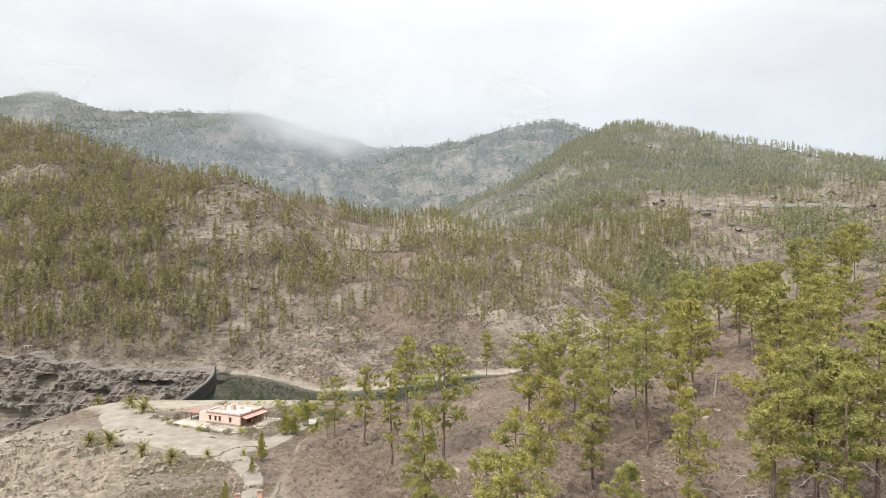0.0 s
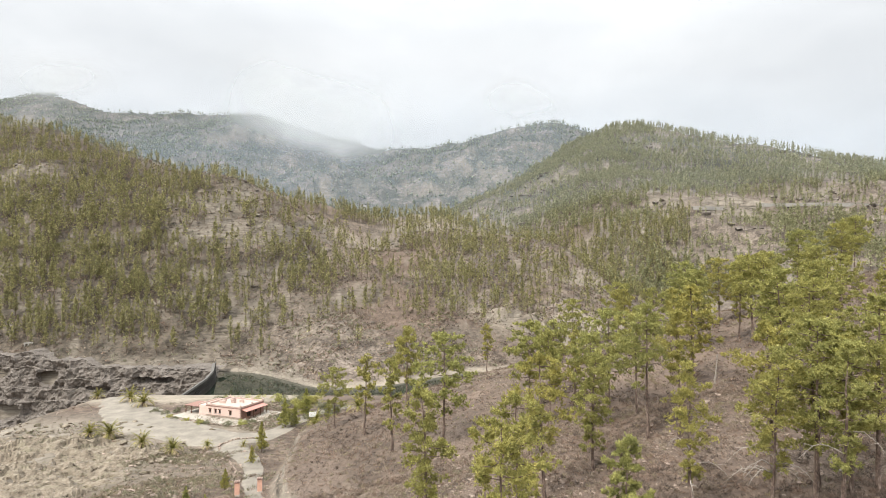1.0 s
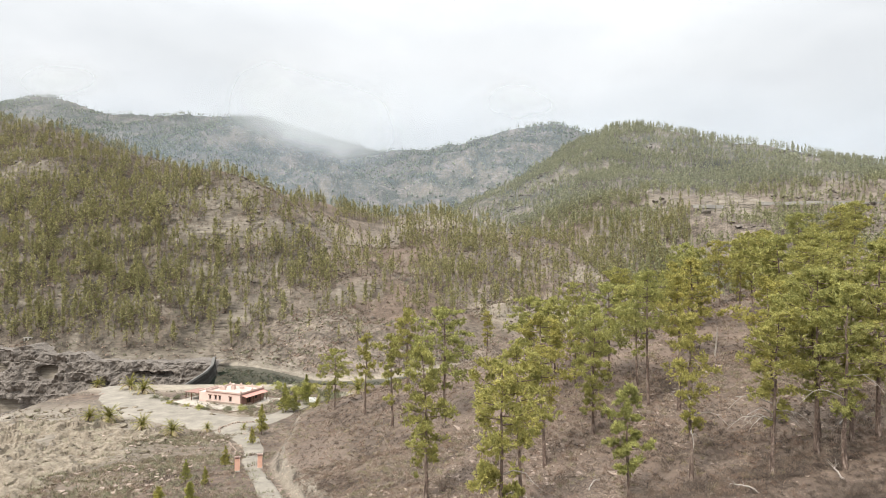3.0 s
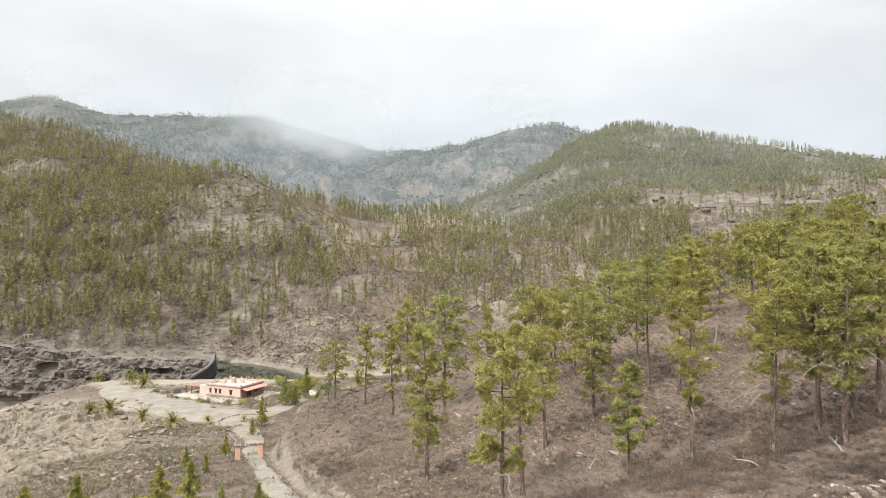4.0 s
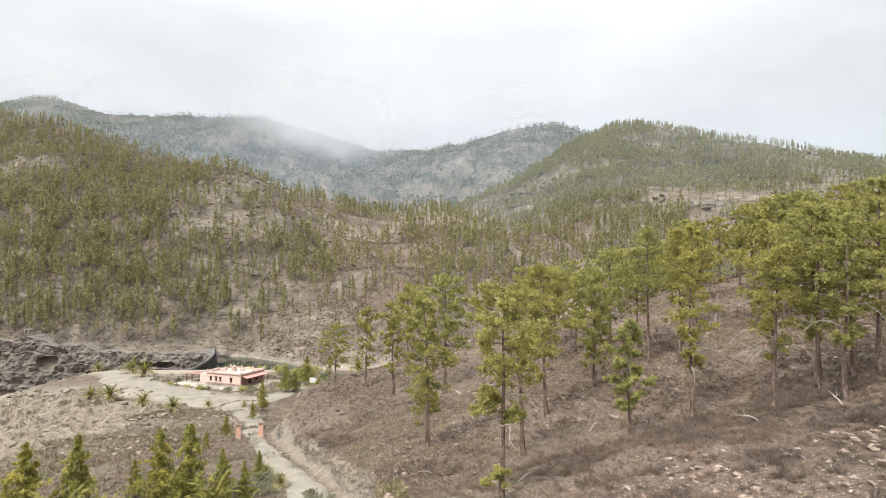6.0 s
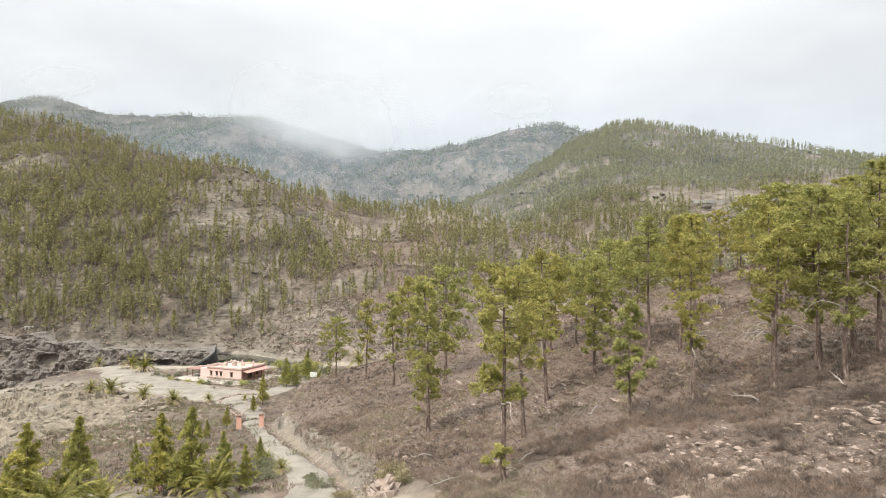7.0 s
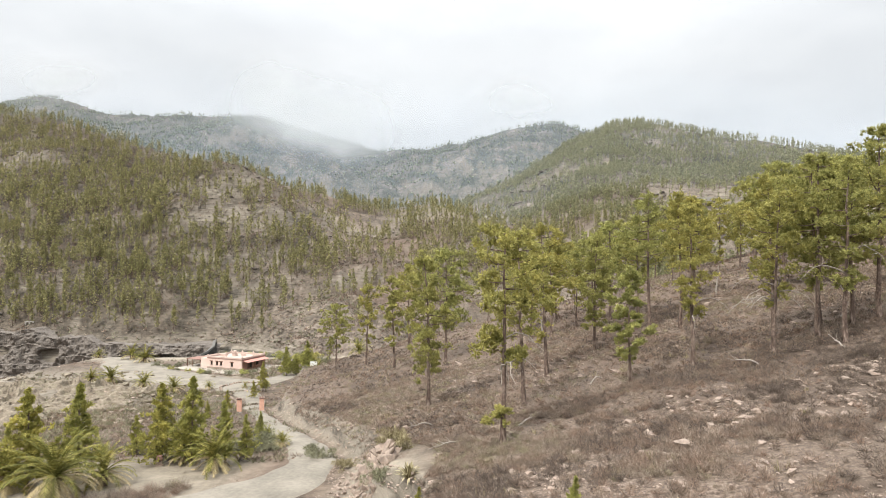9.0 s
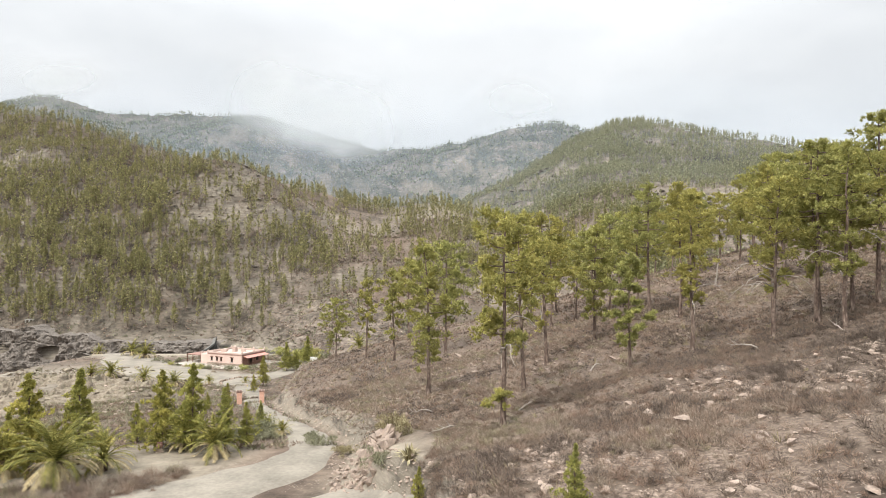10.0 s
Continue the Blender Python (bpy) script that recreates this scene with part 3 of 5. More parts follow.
def pine_frame(r, tall, reach, base, limbs, conical, lean=0.02):
    """Spine of the trunk, limbs as (root, tip), and the centres and radii of the tufts."""
    n = 10
    h = np.linspace(0, 1, n)
    wob = np.cumsum(r.normal(size=(n, 2)), axis=0) * tall * 0.004
    wob -= wob[0]
    spine = np.column_stack([wob[:, 0] + h * tall * r.normal() * lean, wob[:, 1] + h * tall * r.normal() * lean, h * tall * 0.97])
    arms, centres, sizes = [], [], []
    a = r.uniform(0, 6.28)
    for i in range(limbs):
        u = (i + r.uniform(0, 1)) / limbs
        z = tall * (base + (1 - base) * u * 0.96)
        root = np.array([np.interp(z, spine[:, 2], spine[:, 0]), np.interp(z, spine[:, 2], spine[:, 1]), z])
        a += 2.4 + r.normal() * 0.4
        if conical:
            run = reach * (1.03 - u) * r.uniform(0.7, 1.1)
            lift = run * r.uniform(0.15, 0.5)
        else:
            run = reach * (0.25 + 0.75 * math.sqrt(max(0, 1 - u ** 2.2))) * (0.55 + 0.45 * min(1, u / 0.3)) * r.uniform(0.45, 1.15)
            lift = run * r.uniform(0.0, 0.4)
        tip = root + np.array([math.cos(a) * run, math.sin(a) * run, lift])
        arms.append((root, tip))
        for k in range(3 + int(run * (1.5 if not conical else 2.0))):
            f = r.uniform(0.45, 1.05) if not conical else r.uniform(0.2, 1.05)
            spread = 0.2 * run
            flat = 0.35 if not conical else 0.3
            centres.append(root + (tip - root) * f + r.normal(size=3) * np.array([spread, spread, flat * spread + 0.08]))
            sizes.append(r.uniform(0.45, 0.9) * tall / 17 if not conical else r.uniform(0.26, 0.42) * (0.5 + reach / 3) * (1.15 - 0.85 * u))
    for k in range(5):
        centres.append(spine[-1] + r.normal(size=3) * np.array([0.35, 0.35, 0.4]) * (0.15 if conical else 1.0))
        sizes.append((0.14 if conical else 0.7) * min(1, tall / 14))
    return spine, arms, np.array(centres), np.array(sizes)


def pine_thing(name, label, tall, reach, base, limbs, seed, conical=False, tufts=0, dead=0, brush=(17, 8), group="", blade=(0.33, 0.105), low=()):
    """A pine standing at the origin: trunk with limbs, crown of needle tufts, bleached dead branches."""
    r = np.random.default_rng(seed)
    spine, arms, centres, sizes = pine_frame(r, tall, reach, base, limbs, conical)
    wood = Pile()
    rad = (0.0115 * tall + 0.03) * (1 - 0.8 * np.linspace(0, 1, len(spine))) * (1 + 0.35 * np.exp(-np.linspace(0, 10, len(spine)) * 1.5))
    wood.add(*tube(spine, rad, 8))
    for root, tip in arms:
        mid = (root + tip) / 2 + np.array([0, 0, -0.08 * np.linalg.norm(tip - root)])
        wood.add(*tube([root, mid, tip], np.array([0.055, 0.04, 0.015]) * (tall / 16), 4))
    extra = []
    for z, east, size in low:
        c = np.array([east, r.normal() * 0.3, z])
        wood.add(*tube([[0, 0, z - 0.3], c], [0.05, 0.02], 4))
        centres = np.concatenate([centres, c + r.normal(size=(12, 3)) * np.array([0.5, 0.5, 0.4]) * size])
        sizes = np.concatenate([sizes, np.full(12, 0.42 * size)])
    for k in range(tufts):
        z = tall * r.uniform(0.22, max(0.24, base))
        a = r.uniform(0, 6.28)
        c = np.array([math.cos(a), math.sin(a), 0]) * r.uniform(0.3, 1.6) + np.array([0, 0, z])
        wood.add(*tube([[0, 0, z - 0.3], c], [0.04, 0.02], 4))
        extra += [c + r.normal(size=3) * 0.4 for _ in range(4)]
    if extra:
        centres = np.concatenate([centres, extra])
        sizes = np.concatenate([sizes, np.full(len(extra), 0.5)])
    ob = empty(name, 0, 0, 0)
    part("trunk", wood.mesh("trunk", M_BARK, True), M_BARK, ob)
    leaf = Pile().add(*sprays(centres, sizes, *brush, *blade, r, 0.75 if not conical else 0.85))
    mat = M_NEEDLE_YOUNG if conical else M_NEEDLE
    part("crown", leaf.mesh("crown", mat, True), mat, ob)
    for k in range(dead):
        z = tall * r.uniform(0.28, base + 0.06)
        a = r.uniform(0, 6.28)
        run = r.uniform(2.0, 4.4)
        out = np.array([math.cos(a), math.sin(a), 0])
        pts = [np.array([0, 0, z]) + out * run * f + UP * (0.5 * math.sin(f * 3.0) * run * 0.4 - 0.9 * f ** 3) + r.normal(size=3) * 0.07 for f in np.linspace(0, 1, 7)]
        stick = Pile().add(*tube(pts, np.linspace(0.075, 0.018, 7), 5))
        for q in (3, 4, 5):
            stick.add(*tube([pts[q], pts[q] + out * 0.3 + r.normal(size=3) * 0.35], [0.034, 0.012], 4))
        part("dead_branch", stick.mesh("dead_branch", M_DEAD, True), M_DEAD, ob, "bleached leafless branch")
    return tagged(ob, label, "tree", group)


def stand(templates, places, r, sink=0.15):
    """Puts the templates out at places (x, y, tall); the first use of a template moves it, further ones are copies."""
    for x, y, tall, kind in places:
        ob, native = templates[kind]
        k = tall / native
        turn = r.uniform(0, 360)
        m = pose(x, y, ground_z(x, y) - sink, 0, 0, 0 if "low on its trunk" in ob["label"] else turn) @ Matrix.Diagonal((k, k, k, 1))
        if ob in waiting:
            copy_thing(ob, m)
        else:
            waiting[ob] = m


waiting = {}

# ---- pines of the spur ----
SPUR = "pines on the spur"
COARSE = (0.46, 0.20)
back_pines = [
    (pine_thing("pine_tree", "tall pine with tufted yellow-green crown high on the spur", 17, 4.0, 0.38, 21, 111, tufts=2, brush=(10, 6), group=SPUR, blade=COARSE), 17),
    (pine_thing("pine_tree", "broad pine with rounded crown high on the spur", 17, 5.0, 0.34, 24, 112, tufts=1, brush=(10, 6), group=SPUR, blade=COARSE), 17),
    (pine_thing("pine_tree", "slender pine with small crown high on the spur", 17, 2.9, 0.46, 17, 113, tufts=3, brush=(10, 6), group=SPUR, blade=COARSE), 17),
    (pine_thing("pine_tree", "flat-topped pine with spreading crown high on the spur", 17, 4.8, 0.48, 19, 114, tufts=1, dead=2, brush=(10, 6), group=SPUR, blade=COARSE), 17),
]
old_pines = [
    (pine_thing("pine_tree", "tall old pine with layered tufted crown and bare trunk", 18, 3.8, 0.40, 21, 101, tufts=2, group=SPUR), 18),
    (pine_thing("pine_tree", "broad pine with dense rounded yellow-green crown", 18, 4.2, 0.36, 24, 102, tufts=1, group=SPUR), 18),
    (pine_thing("pine_tree", "slender pine with small high crown and low tufts", 17, 2.5, 0.48, 16, 103, tufts=4, group=SPUR), 17),
    (pine_thing("pine_tree", "tall pine with a tufted crown and dead lower branches", 17, 3.3, 0.40, 18, 104, tufts=2, dead=9, group=SPUR), 17),
    (pine_thing("pine_tree", "pine with narrow crown reaching low down its trunk", 16, 3.0, 0.26, 26, 105, tufts=2, group=SPUR), 16),
    (pine_thing("pine_tree", "old pine with flat-topped spreading crown", 18, 4.4, 0.50, 18, 106, tufts=1, dead=2, group=SPUR), 18),
    (pine_thing("pine_tree", "middle-sized pine with bright green bushy crown", 11, 1.9, 0.25, 26, 107, tufts=1, group=SPUR), 11),
    (pine_thing("pine_tree", "tall open-crowned pine with bushy tufts low on its trunk", 17, 3.5, 0.56, 15, 109, dead=8, group=SPUR,
                low=((7.6, -1.3, 1.5), (8.6, -0.8, 1.0), (7.0, 1.1, 0.95), (2.6, -0.4, 0.95))), 17),
    (pine_thing("pine_tree", "pine with sparse open crown on a long trunk", 18, 3.1, 0.46, 14, 108, tufts=5, dead=3, group=SPUR), 18),
]
FRONT = ((4.6, 47.4, 17.5, 7), (-1.9, 69.9, 17.9, 4), (0.3, 106.4, 20.4, 1), (-8.3, 141.5, 19.0, 0), (-9.2, 109.5, 17.0, 2), (-16.4, 126.1, 16.8, 2),
         (-25.1, 138.7, 14.2, 1), (-26.9, 139.9, 6.0, 6), (7.8, 58.5, 16.8, 0), (12.2, 70.8, 18.3, 0), (19.5, 76.9, 15.2, 4), (28.8, 102.8, 17.2, 1),
         (17.5, 55.9, 10.9, 6), (28.8, 83.2, 18.7, 5), (30.9, 77.8, 17.6, 2))
FLANK = ((23.8, 57.1, 15.5, 8), (54.3, 125.1, 17.0, 0), (67.7, 144.7, 16.0, 1), (63.1, 125.8, 14.0, 8), (30.0, 54.2, 14.8, 3), (34.4, 62.0, 16.6, 0),
         (34.7, 55.2, 17.3, 1), (36.2, 57.2, 17.0, 0), (47.9, 77.2, 16.6, 5), (34.6, 51.2, 15.6, 8), (37.9, 55.1, 15.6, 0), (39.9, 54.4, 18.0, 1),
         (66.4, 101.8, 16.0, 1), (16.6, 112.6, 17.2, 1), (22.0, 115.7, 15.0, 5), (13.5, 180.0, 14.5, 4), (24.0, 107.5, 14.0, 2))
trng = np.random.default_rng(12)
BACK_KIND = (0, 1, 2, 0, 2, 3, 2, 0, 2)
stand(old_pines, [q for q in FRONT + FLANK if q[1] < 90], trng)
stand(back_pines, [(x, y, tall, BACK_KIND[k]) for x, y, tall, k in FRONT + FLANK if y >= 90], trng)
more = []
while len(more) < 50:
    y = trng.uniform(62, 178)
    x = y * trng.uniform(0.17, 0.86) + trng.uniform(-4, 8)
    if trng.uniform() > np.clip(0.25 + (x / y - 0.15) * 1.8, 0, 1) or (y < 88 and x < 44):
        continue
    if all(math.hypot(x - p[0], y - p[1]) > 5.0 for p in list(FRONT + FLANK) + more):
        more.append((x, y, trng.uniform(12.5, 18.5), int(trng.choice([0, 1, 1, 2, 3, 4, 5, 5, 8]))))
stand(back_pines, [(x, y, tall, BACK_KIND[k]) for x, y, tall, k in more], trng)

# ---- young pines below the track and beside the forecourt ----
YOUNG = "young pines beside the track"
young_pines = [
    (pine_thing("young_pine", "conical young pine with dark green dense foliage", 7, 2.35, 0.05, 46, 201, True, brush=(8, 6), group=YOUNG, blade=(0.30, 0.10)), 6.6),
    (pine_thing("young_pine", "conical young pine with loose light green foliage", 7, 2.25, 0.08, 40, 202, True, brush=(8, 6), group=YOUNG, blade=(0.30, 0.10)), 6.6),
    (pine_thing("young_pine", "slim young pine with pale green foliage", 7, 1.95, 0.08, 40, 203, True, brush=(8, 6), group=YOUNG, blade=(0.30, 0.10)), 6.6),
]
BELOW = ((-37.0, 53.0, 8.4, 0), (-34.4, 56.0, 8.5, 1), (-29.4, 62.0, 7.8, 0), (-25.9, 61.0, 8.5, 1), (-22.4, 61.0, 6.2, 2), (-22.8, 73.8, 3.6, 2), (-34.0, 66.0, 4.2, 1),
         (-44.1, 145.3, 7.0, 2), (-43.3, 136.0, 4.0, 2), (-44.5, 168.7, 8.0, 1), (-41.5, 180.7, 8.2, 0), (-42.3, 170.6, 5.6, 0), (-38.6, 97.4, 3.0, 2),
         (-43.1, 100.3, 3.6, 1), (-41.5, 114.0, 3.8, 1), (5.2, 24.5, 2.6, 2), (-1.8, 39.0, 2.8, 2),
         (-39.6, 54.0, 5.0, 1), (-27.4, 64.0, 5.2, 1), (-20.6, 62.5, 4.6, 2))
stand(young_pines, BELOW, trng, 0.05)


# ---- palms ----
def palm_thing(seed, tall, fronds, reach, label):
    r = np.random.default_rng(seed)
    green, dry, bole = Pile(), Pile(), Pile()
    bole.add(*tube([[0, 0, -0.2], [0, 0, tall * 0.5], [0, 0, tall]], [0.42, 0.4, 0.46], 10))

    def frond(pile, a, lift, length, droop):
        out = np.array([math.cos(a), math.sin(a), 0])
        side = np.array([-math.sin(a), math.cos(a), 0])
        f = np.linspace(0, 1, 17)
        ang = lift - droop * f ** 1.4
        seg = length / 16
        x = np.concatenate([[0], np.cumsum(np.cos(ang[1:]) * seg)])
        z = tall + np.concatenate([[0], np.cumsum(np.sin(ang[1:]) * seg)])
        p = out * x[:, None] + UP * np.maximum(z, 0.12)[:, None]
        tri = []
        for i in range(1, 17):
            along_way = (p[i] - p[i - 1]) / (np.linalg.norm(p[i] - p[i - 1]) + 1e-6)
            for j in (-1, 1):
                for h in (0.0, 0.5):
                    c = p[i] * (1 - h) + p[i - 1] * h
                    leaf = length * 0.13 * math.sin(0.5 + 2.3 * f[i]) + 0.05
                    tip = c + (side * j * 0.8 + along_way * 0.75 - UP * (0.15 + 0.2 * r.uniform())) * leaf
                    w = along_way * 0.05
                    tri.append((c - w, c + w, tip))
        tri = np.array(tri).reshape(-1, 3)
        pile.add(tri, np.arange(len(tri)).reshape(-1, 3))
        return tube(p[::2], np.linspace(0.045, 0.012, 9), 3)

    ribs, dry_ribs = Pile(), Pile()
    for i in range(fronds):
        u = (i + 0.5) / fronds
        ribs.add(*frond(green, i * 2.4 + r.normal() * 0.2, 1.5 - 1.15 * u + r.normal() * 0.08, reach * r.uniform(0.9, 1.15), 0.9 + 0.9 * u + r.normal() * 0.15))
    for i in range(int(fronds * 0.6)):
        dry_ribs.add(*frond(dry, i * 2.4 + r.normal() * 0.4, r.uniform(-0.7, 0.3), reach * r.uniform(0.7, 0.95), r.uniform(0.8, 1.5)))
    ob = empty("palm_tree", 0, 0, 0)
    part("trunk", bole.mesh("trunk", M_BARK, True), M_BARK, ob)
    crown = part("crown", green.mesh("crown", M_PALM), M_PALM, ob)
    part("frond_ribs", ribs.mesh("frond_ribs", M_PALM, True), M_PALM, crown)
    skirt = part("dry_skirt", dry.mesh("dry_skirt", M_PALMDRY), M_PALMDRY, ob, "withered straw-coloured hanging fronds")
    part("frond_ribs", dry_ribs.mesh("frond_ribs", M_PALMDRY, True), M_PALMDRY, skirt)
    return tagged(ob, label, "palm", "date palms")


palms = [(palm_thing(301, 1.9, 34, 4.3, "low date palm with wide arching green fronds"), 1.0),
         (palm_thing(302, 1.4, 28, 3.8, "low date palm with yellowing arching fronds"), 1.0)]
PALMS = ((-32.6, 50.0, 1.08, 0), (-30.8, 54.0, 0.85, 1), (-22.6, 58.6, 0.95, 1), (-38.6, 52.5, 1.0, 1), (-26.9, 61.5, 0.5, 0), (-88.2, 157.5, 0.98, 0),
         (-94.5, 159.5, 0.85, 1), (-74.6, 148.0, 0.8, 0), (-65.3, 144.2, 0.8, 0), (-105.5, 201.0, 1.15, 1), (-97.5, 194.0, 1.2, 1), (-120.0, 207.0, 0.8, 1),
         (-58.5, 148.5, 0.45, 0), (-50.0, 150.0, 0.35, 0), (-36.5, 172.5, 0.9, 1), (-22.5, 159.0, 1.1, 1), (-35.5, 165.0, 0.7, 0), (-19.0, 70.0, 0.35, 0), (-22.4, 75.6, 0.35, 0))
stand(palms, PALMS, trng, 0.1)
for ob, m in waiting.items():
    ob.matrix_basis = m


# ---- woods of the far slopes ----
def wood_template(seed, tall, clumps, count, length, width, sides=3, slim=0.17):
    """A pine for the woods: a bare lower trunk and an uneven column of overlapping tufts that narrows to the top."""
    r = np.random.default_rng(seed)
    base, reach = r.uniform(0.16, 0.42), tall * slim * r.uniform(0.75, 1.25)
    centres, sizes = [], []
    for k in range(clumps):
        u = (k + r.uniform(0.1, 0.9)) / clumps
        wide = reach * (0.62 + 0.38 * math.sin(math.pi * min(1, u * 1.1 + 0.1))) * (1.04 - u ** 2.4)
        a = k * 2.4 + r.normal() * 0.5
        out = wide * r.uniform(0.15, 0.75)
        centres.append((math.cos(a) * out, math.sin(a) * out, tall * (base + (1 - base) * u)))
        sizes.append(wide * r.uniform(0.42, 0.7) * (12 / clumps) ** 0.33 + 0.03 * tall)
    centres, sizes = np.array(centres), np.array(sizes)
    if count:
        crown = Pile().add(*sprays(centres, sizes, count, 1, length, width, r, 0.85))
    else:
        crown = Pile().add(*lumps(centres, sizes, r, 1.15))
    return crown.arrays(), tube([[0, 0, 0], [0, 0, tall * 0.95]], np.array([0.2, 0.06]) * tall / 14, sides)


def plant(name, label, sets, r, needles):
    """Many trees in one mesh of crowns and one of trunks. sets: (templates, x, y)."""
    crowns, trunks = Pile(), Pile()
    for templates, x, y in sets:
        z = height(x, y)
        kind = r.integers(0, len(templates), len(x))
        turn, k = r.uniform(0, 6.28, len(x)), r.uniform(0.6, 1.2, len(x)) * (1 - 0.35 * step(70, 150, z) * (y < 720))
        for q, tpl in enumerate(templates):
            at = np.flatnonzero(kind == q)
            for (v, f), pile in zip(tpl, (crowns, trunks)):
                c, s = np.cos(turn[at]) * k[at], np.sin(turn[at]) * k[at]
                vx = v[None, :, 0] * c[:, None] - v[None, :, 1] * s[:, None] + x[at][:, None]
                vy = v[None, :, 0] * s[:, None] + v[None, :, 1] * c[:, None] + y[at][:, None]
                vz = v[None, :, 2] * k[at][:, None] + z[at][:, None] - 0.3
                out = np.stack([vx, vy, vz], -1).reshape(-1, 3)
                faces = f[None] + (np.arange(len(at)) * len(v))[:, None, None]
                pile.add(out, faces.reshape(-1, f.shape[1]))
    ob = new(name, crowns.mesh(name, needles, True))
    tagged(ob, label, "woods", kind="stuff")
    tagged(part(name + "_trunks", trunks.mesh(name + "_trunks", M_BARK), M_BARK, ob), kind="stuff")


def scatter(r, count, s_range, y_range, keep):
    """Places spread evenly over the ground between two bearings and two distances, thinned by keep(x, y)."""
    xs, ys = [], []
    while sum(map(len, xs)) < count:
        y = np.sqrt(r.uniform(y_range[0] ** 2, y_range[1] ** 2, 4000))
        x = y * r.uniform(*s_range, 4000)
        ok = r.uniform(size=4000) < keep(x, y)
        xs.append(x[ok])
        ys.append(y[ok])
    return np.concatenate(xs)[:count], np.concatenate(ys)[:count]


def on_near_ridge(x, y):
    z = height(x, y)
    grove = step(-0.25, 0.35, fbm(x, y, 70, 3, 131))
    west = step(-0.25, -0.6, x / y)
    middle = 1 - 0.5 * step(-0.32, -0.22, x / y) * step(0.35, 0.2, x / y)
    low_limit = np.where(x / y < -0.3, -14, 2)
    return np.where((z > -8) & (y > 335), (0.25 + 0.75 * np.maximum(grove, 0.9 * west)) * middle * (0.1 + 0.9 * step(low_limit, low_limit + 20, z)), 0)


def on_right_ridge(x, y):
    z = height(x, y)
    return np.where((z > 12) & (y > np.where(x / y < 0.28, 700, 480)), 0.2 + 0.8 * step(-0.25, 0.3, fbm(x, y, 90, 4, 141)), 0)


def on_far(x, y):
    return 0.15 + 0.85 * step(-0.2, 0.3, fbm(x, y, 300, 3, 151))


frng = np.random.default_rng(33)
near_x, near_y = scatter(frng, 6300, (-0.85, 0.42), (335, 700), on_near_ridge)
front = near_y < 440
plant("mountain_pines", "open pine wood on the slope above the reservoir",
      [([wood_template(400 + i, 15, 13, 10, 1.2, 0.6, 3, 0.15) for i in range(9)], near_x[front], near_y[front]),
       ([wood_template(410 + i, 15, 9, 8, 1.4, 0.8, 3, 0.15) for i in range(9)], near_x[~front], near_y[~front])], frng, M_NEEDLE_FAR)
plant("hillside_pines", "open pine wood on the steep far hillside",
      [([wood_template(420 + i, 14, 7, 6, 1.8, 1.1, 3, 0.16) for i in range(7)], *scatter(frng, 13500, (-0.1, 0.85), (480, 1260), on_right_ridge))], frng, M_NEEDLE_HAZED)
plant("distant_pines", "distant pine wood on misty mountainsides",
      [([wood_template(440 + i, 18, 2, 0, 2.5, 1.6, 3, 0.15) for i in range(5)], *scatter(frng, 20000, (-0.85, 0.4), (1300, 3050), on_far))], frng, M_NEEDLE_HAZED)


# ---- scrub, grass and stones ----
def tuft_field(name, label, material, x, y, r, count, tall, spread, width, category="scrub"):
    """Low domed bushes of fine twigs, all in one mesh."""
    z = height(x, y)
    n = len(x)
    k = 0.45 + 1.2 * r.uniform(0, 1, (n, 1, 1)) ** 1.6
    a = r.uniform(0, 6.28, (n, count))
    q = np.sqrt(r.uniform(0, 1, (n, count)))
    out = np.stack([np.cos(a) * q, np.sin(a) * q, np.zeros_like(a)], -1)
    foot = out * np.array([1, 1, 0]) * spread * 0.36 * k + np.stack([x, y, z - 0.04], -1)[:, None]
    dome = np.sqrt(np.clip(1.05 - q ** 2, 0.1, 1))
    foot[..., 2] += (r.uniform(0.0, 0.55, (n, count)) * dome * tall) * k[..., 0]
    way = out * 0.28 * spread / tall + UP * (0.35 + dome * 0.4)[..., None] + r.normal(size=(n, count, 3)) * 0.22
    side = np.cross(way, r.normal(size=(n, count, 3)))
    side /= np.linalg.norm(side, axis=2, keepdims=True) + 1e-9
    v = np.stack([foot - side * width / 2, foot + side * width / 2, foot + way * tall * k], 2).reshape(-1, 3)
    me = sheet(name, v, np.arange(len(v)).reshape(-1, 3), material, False)
    tagged(new(name, me), label, category, kind="stuff")


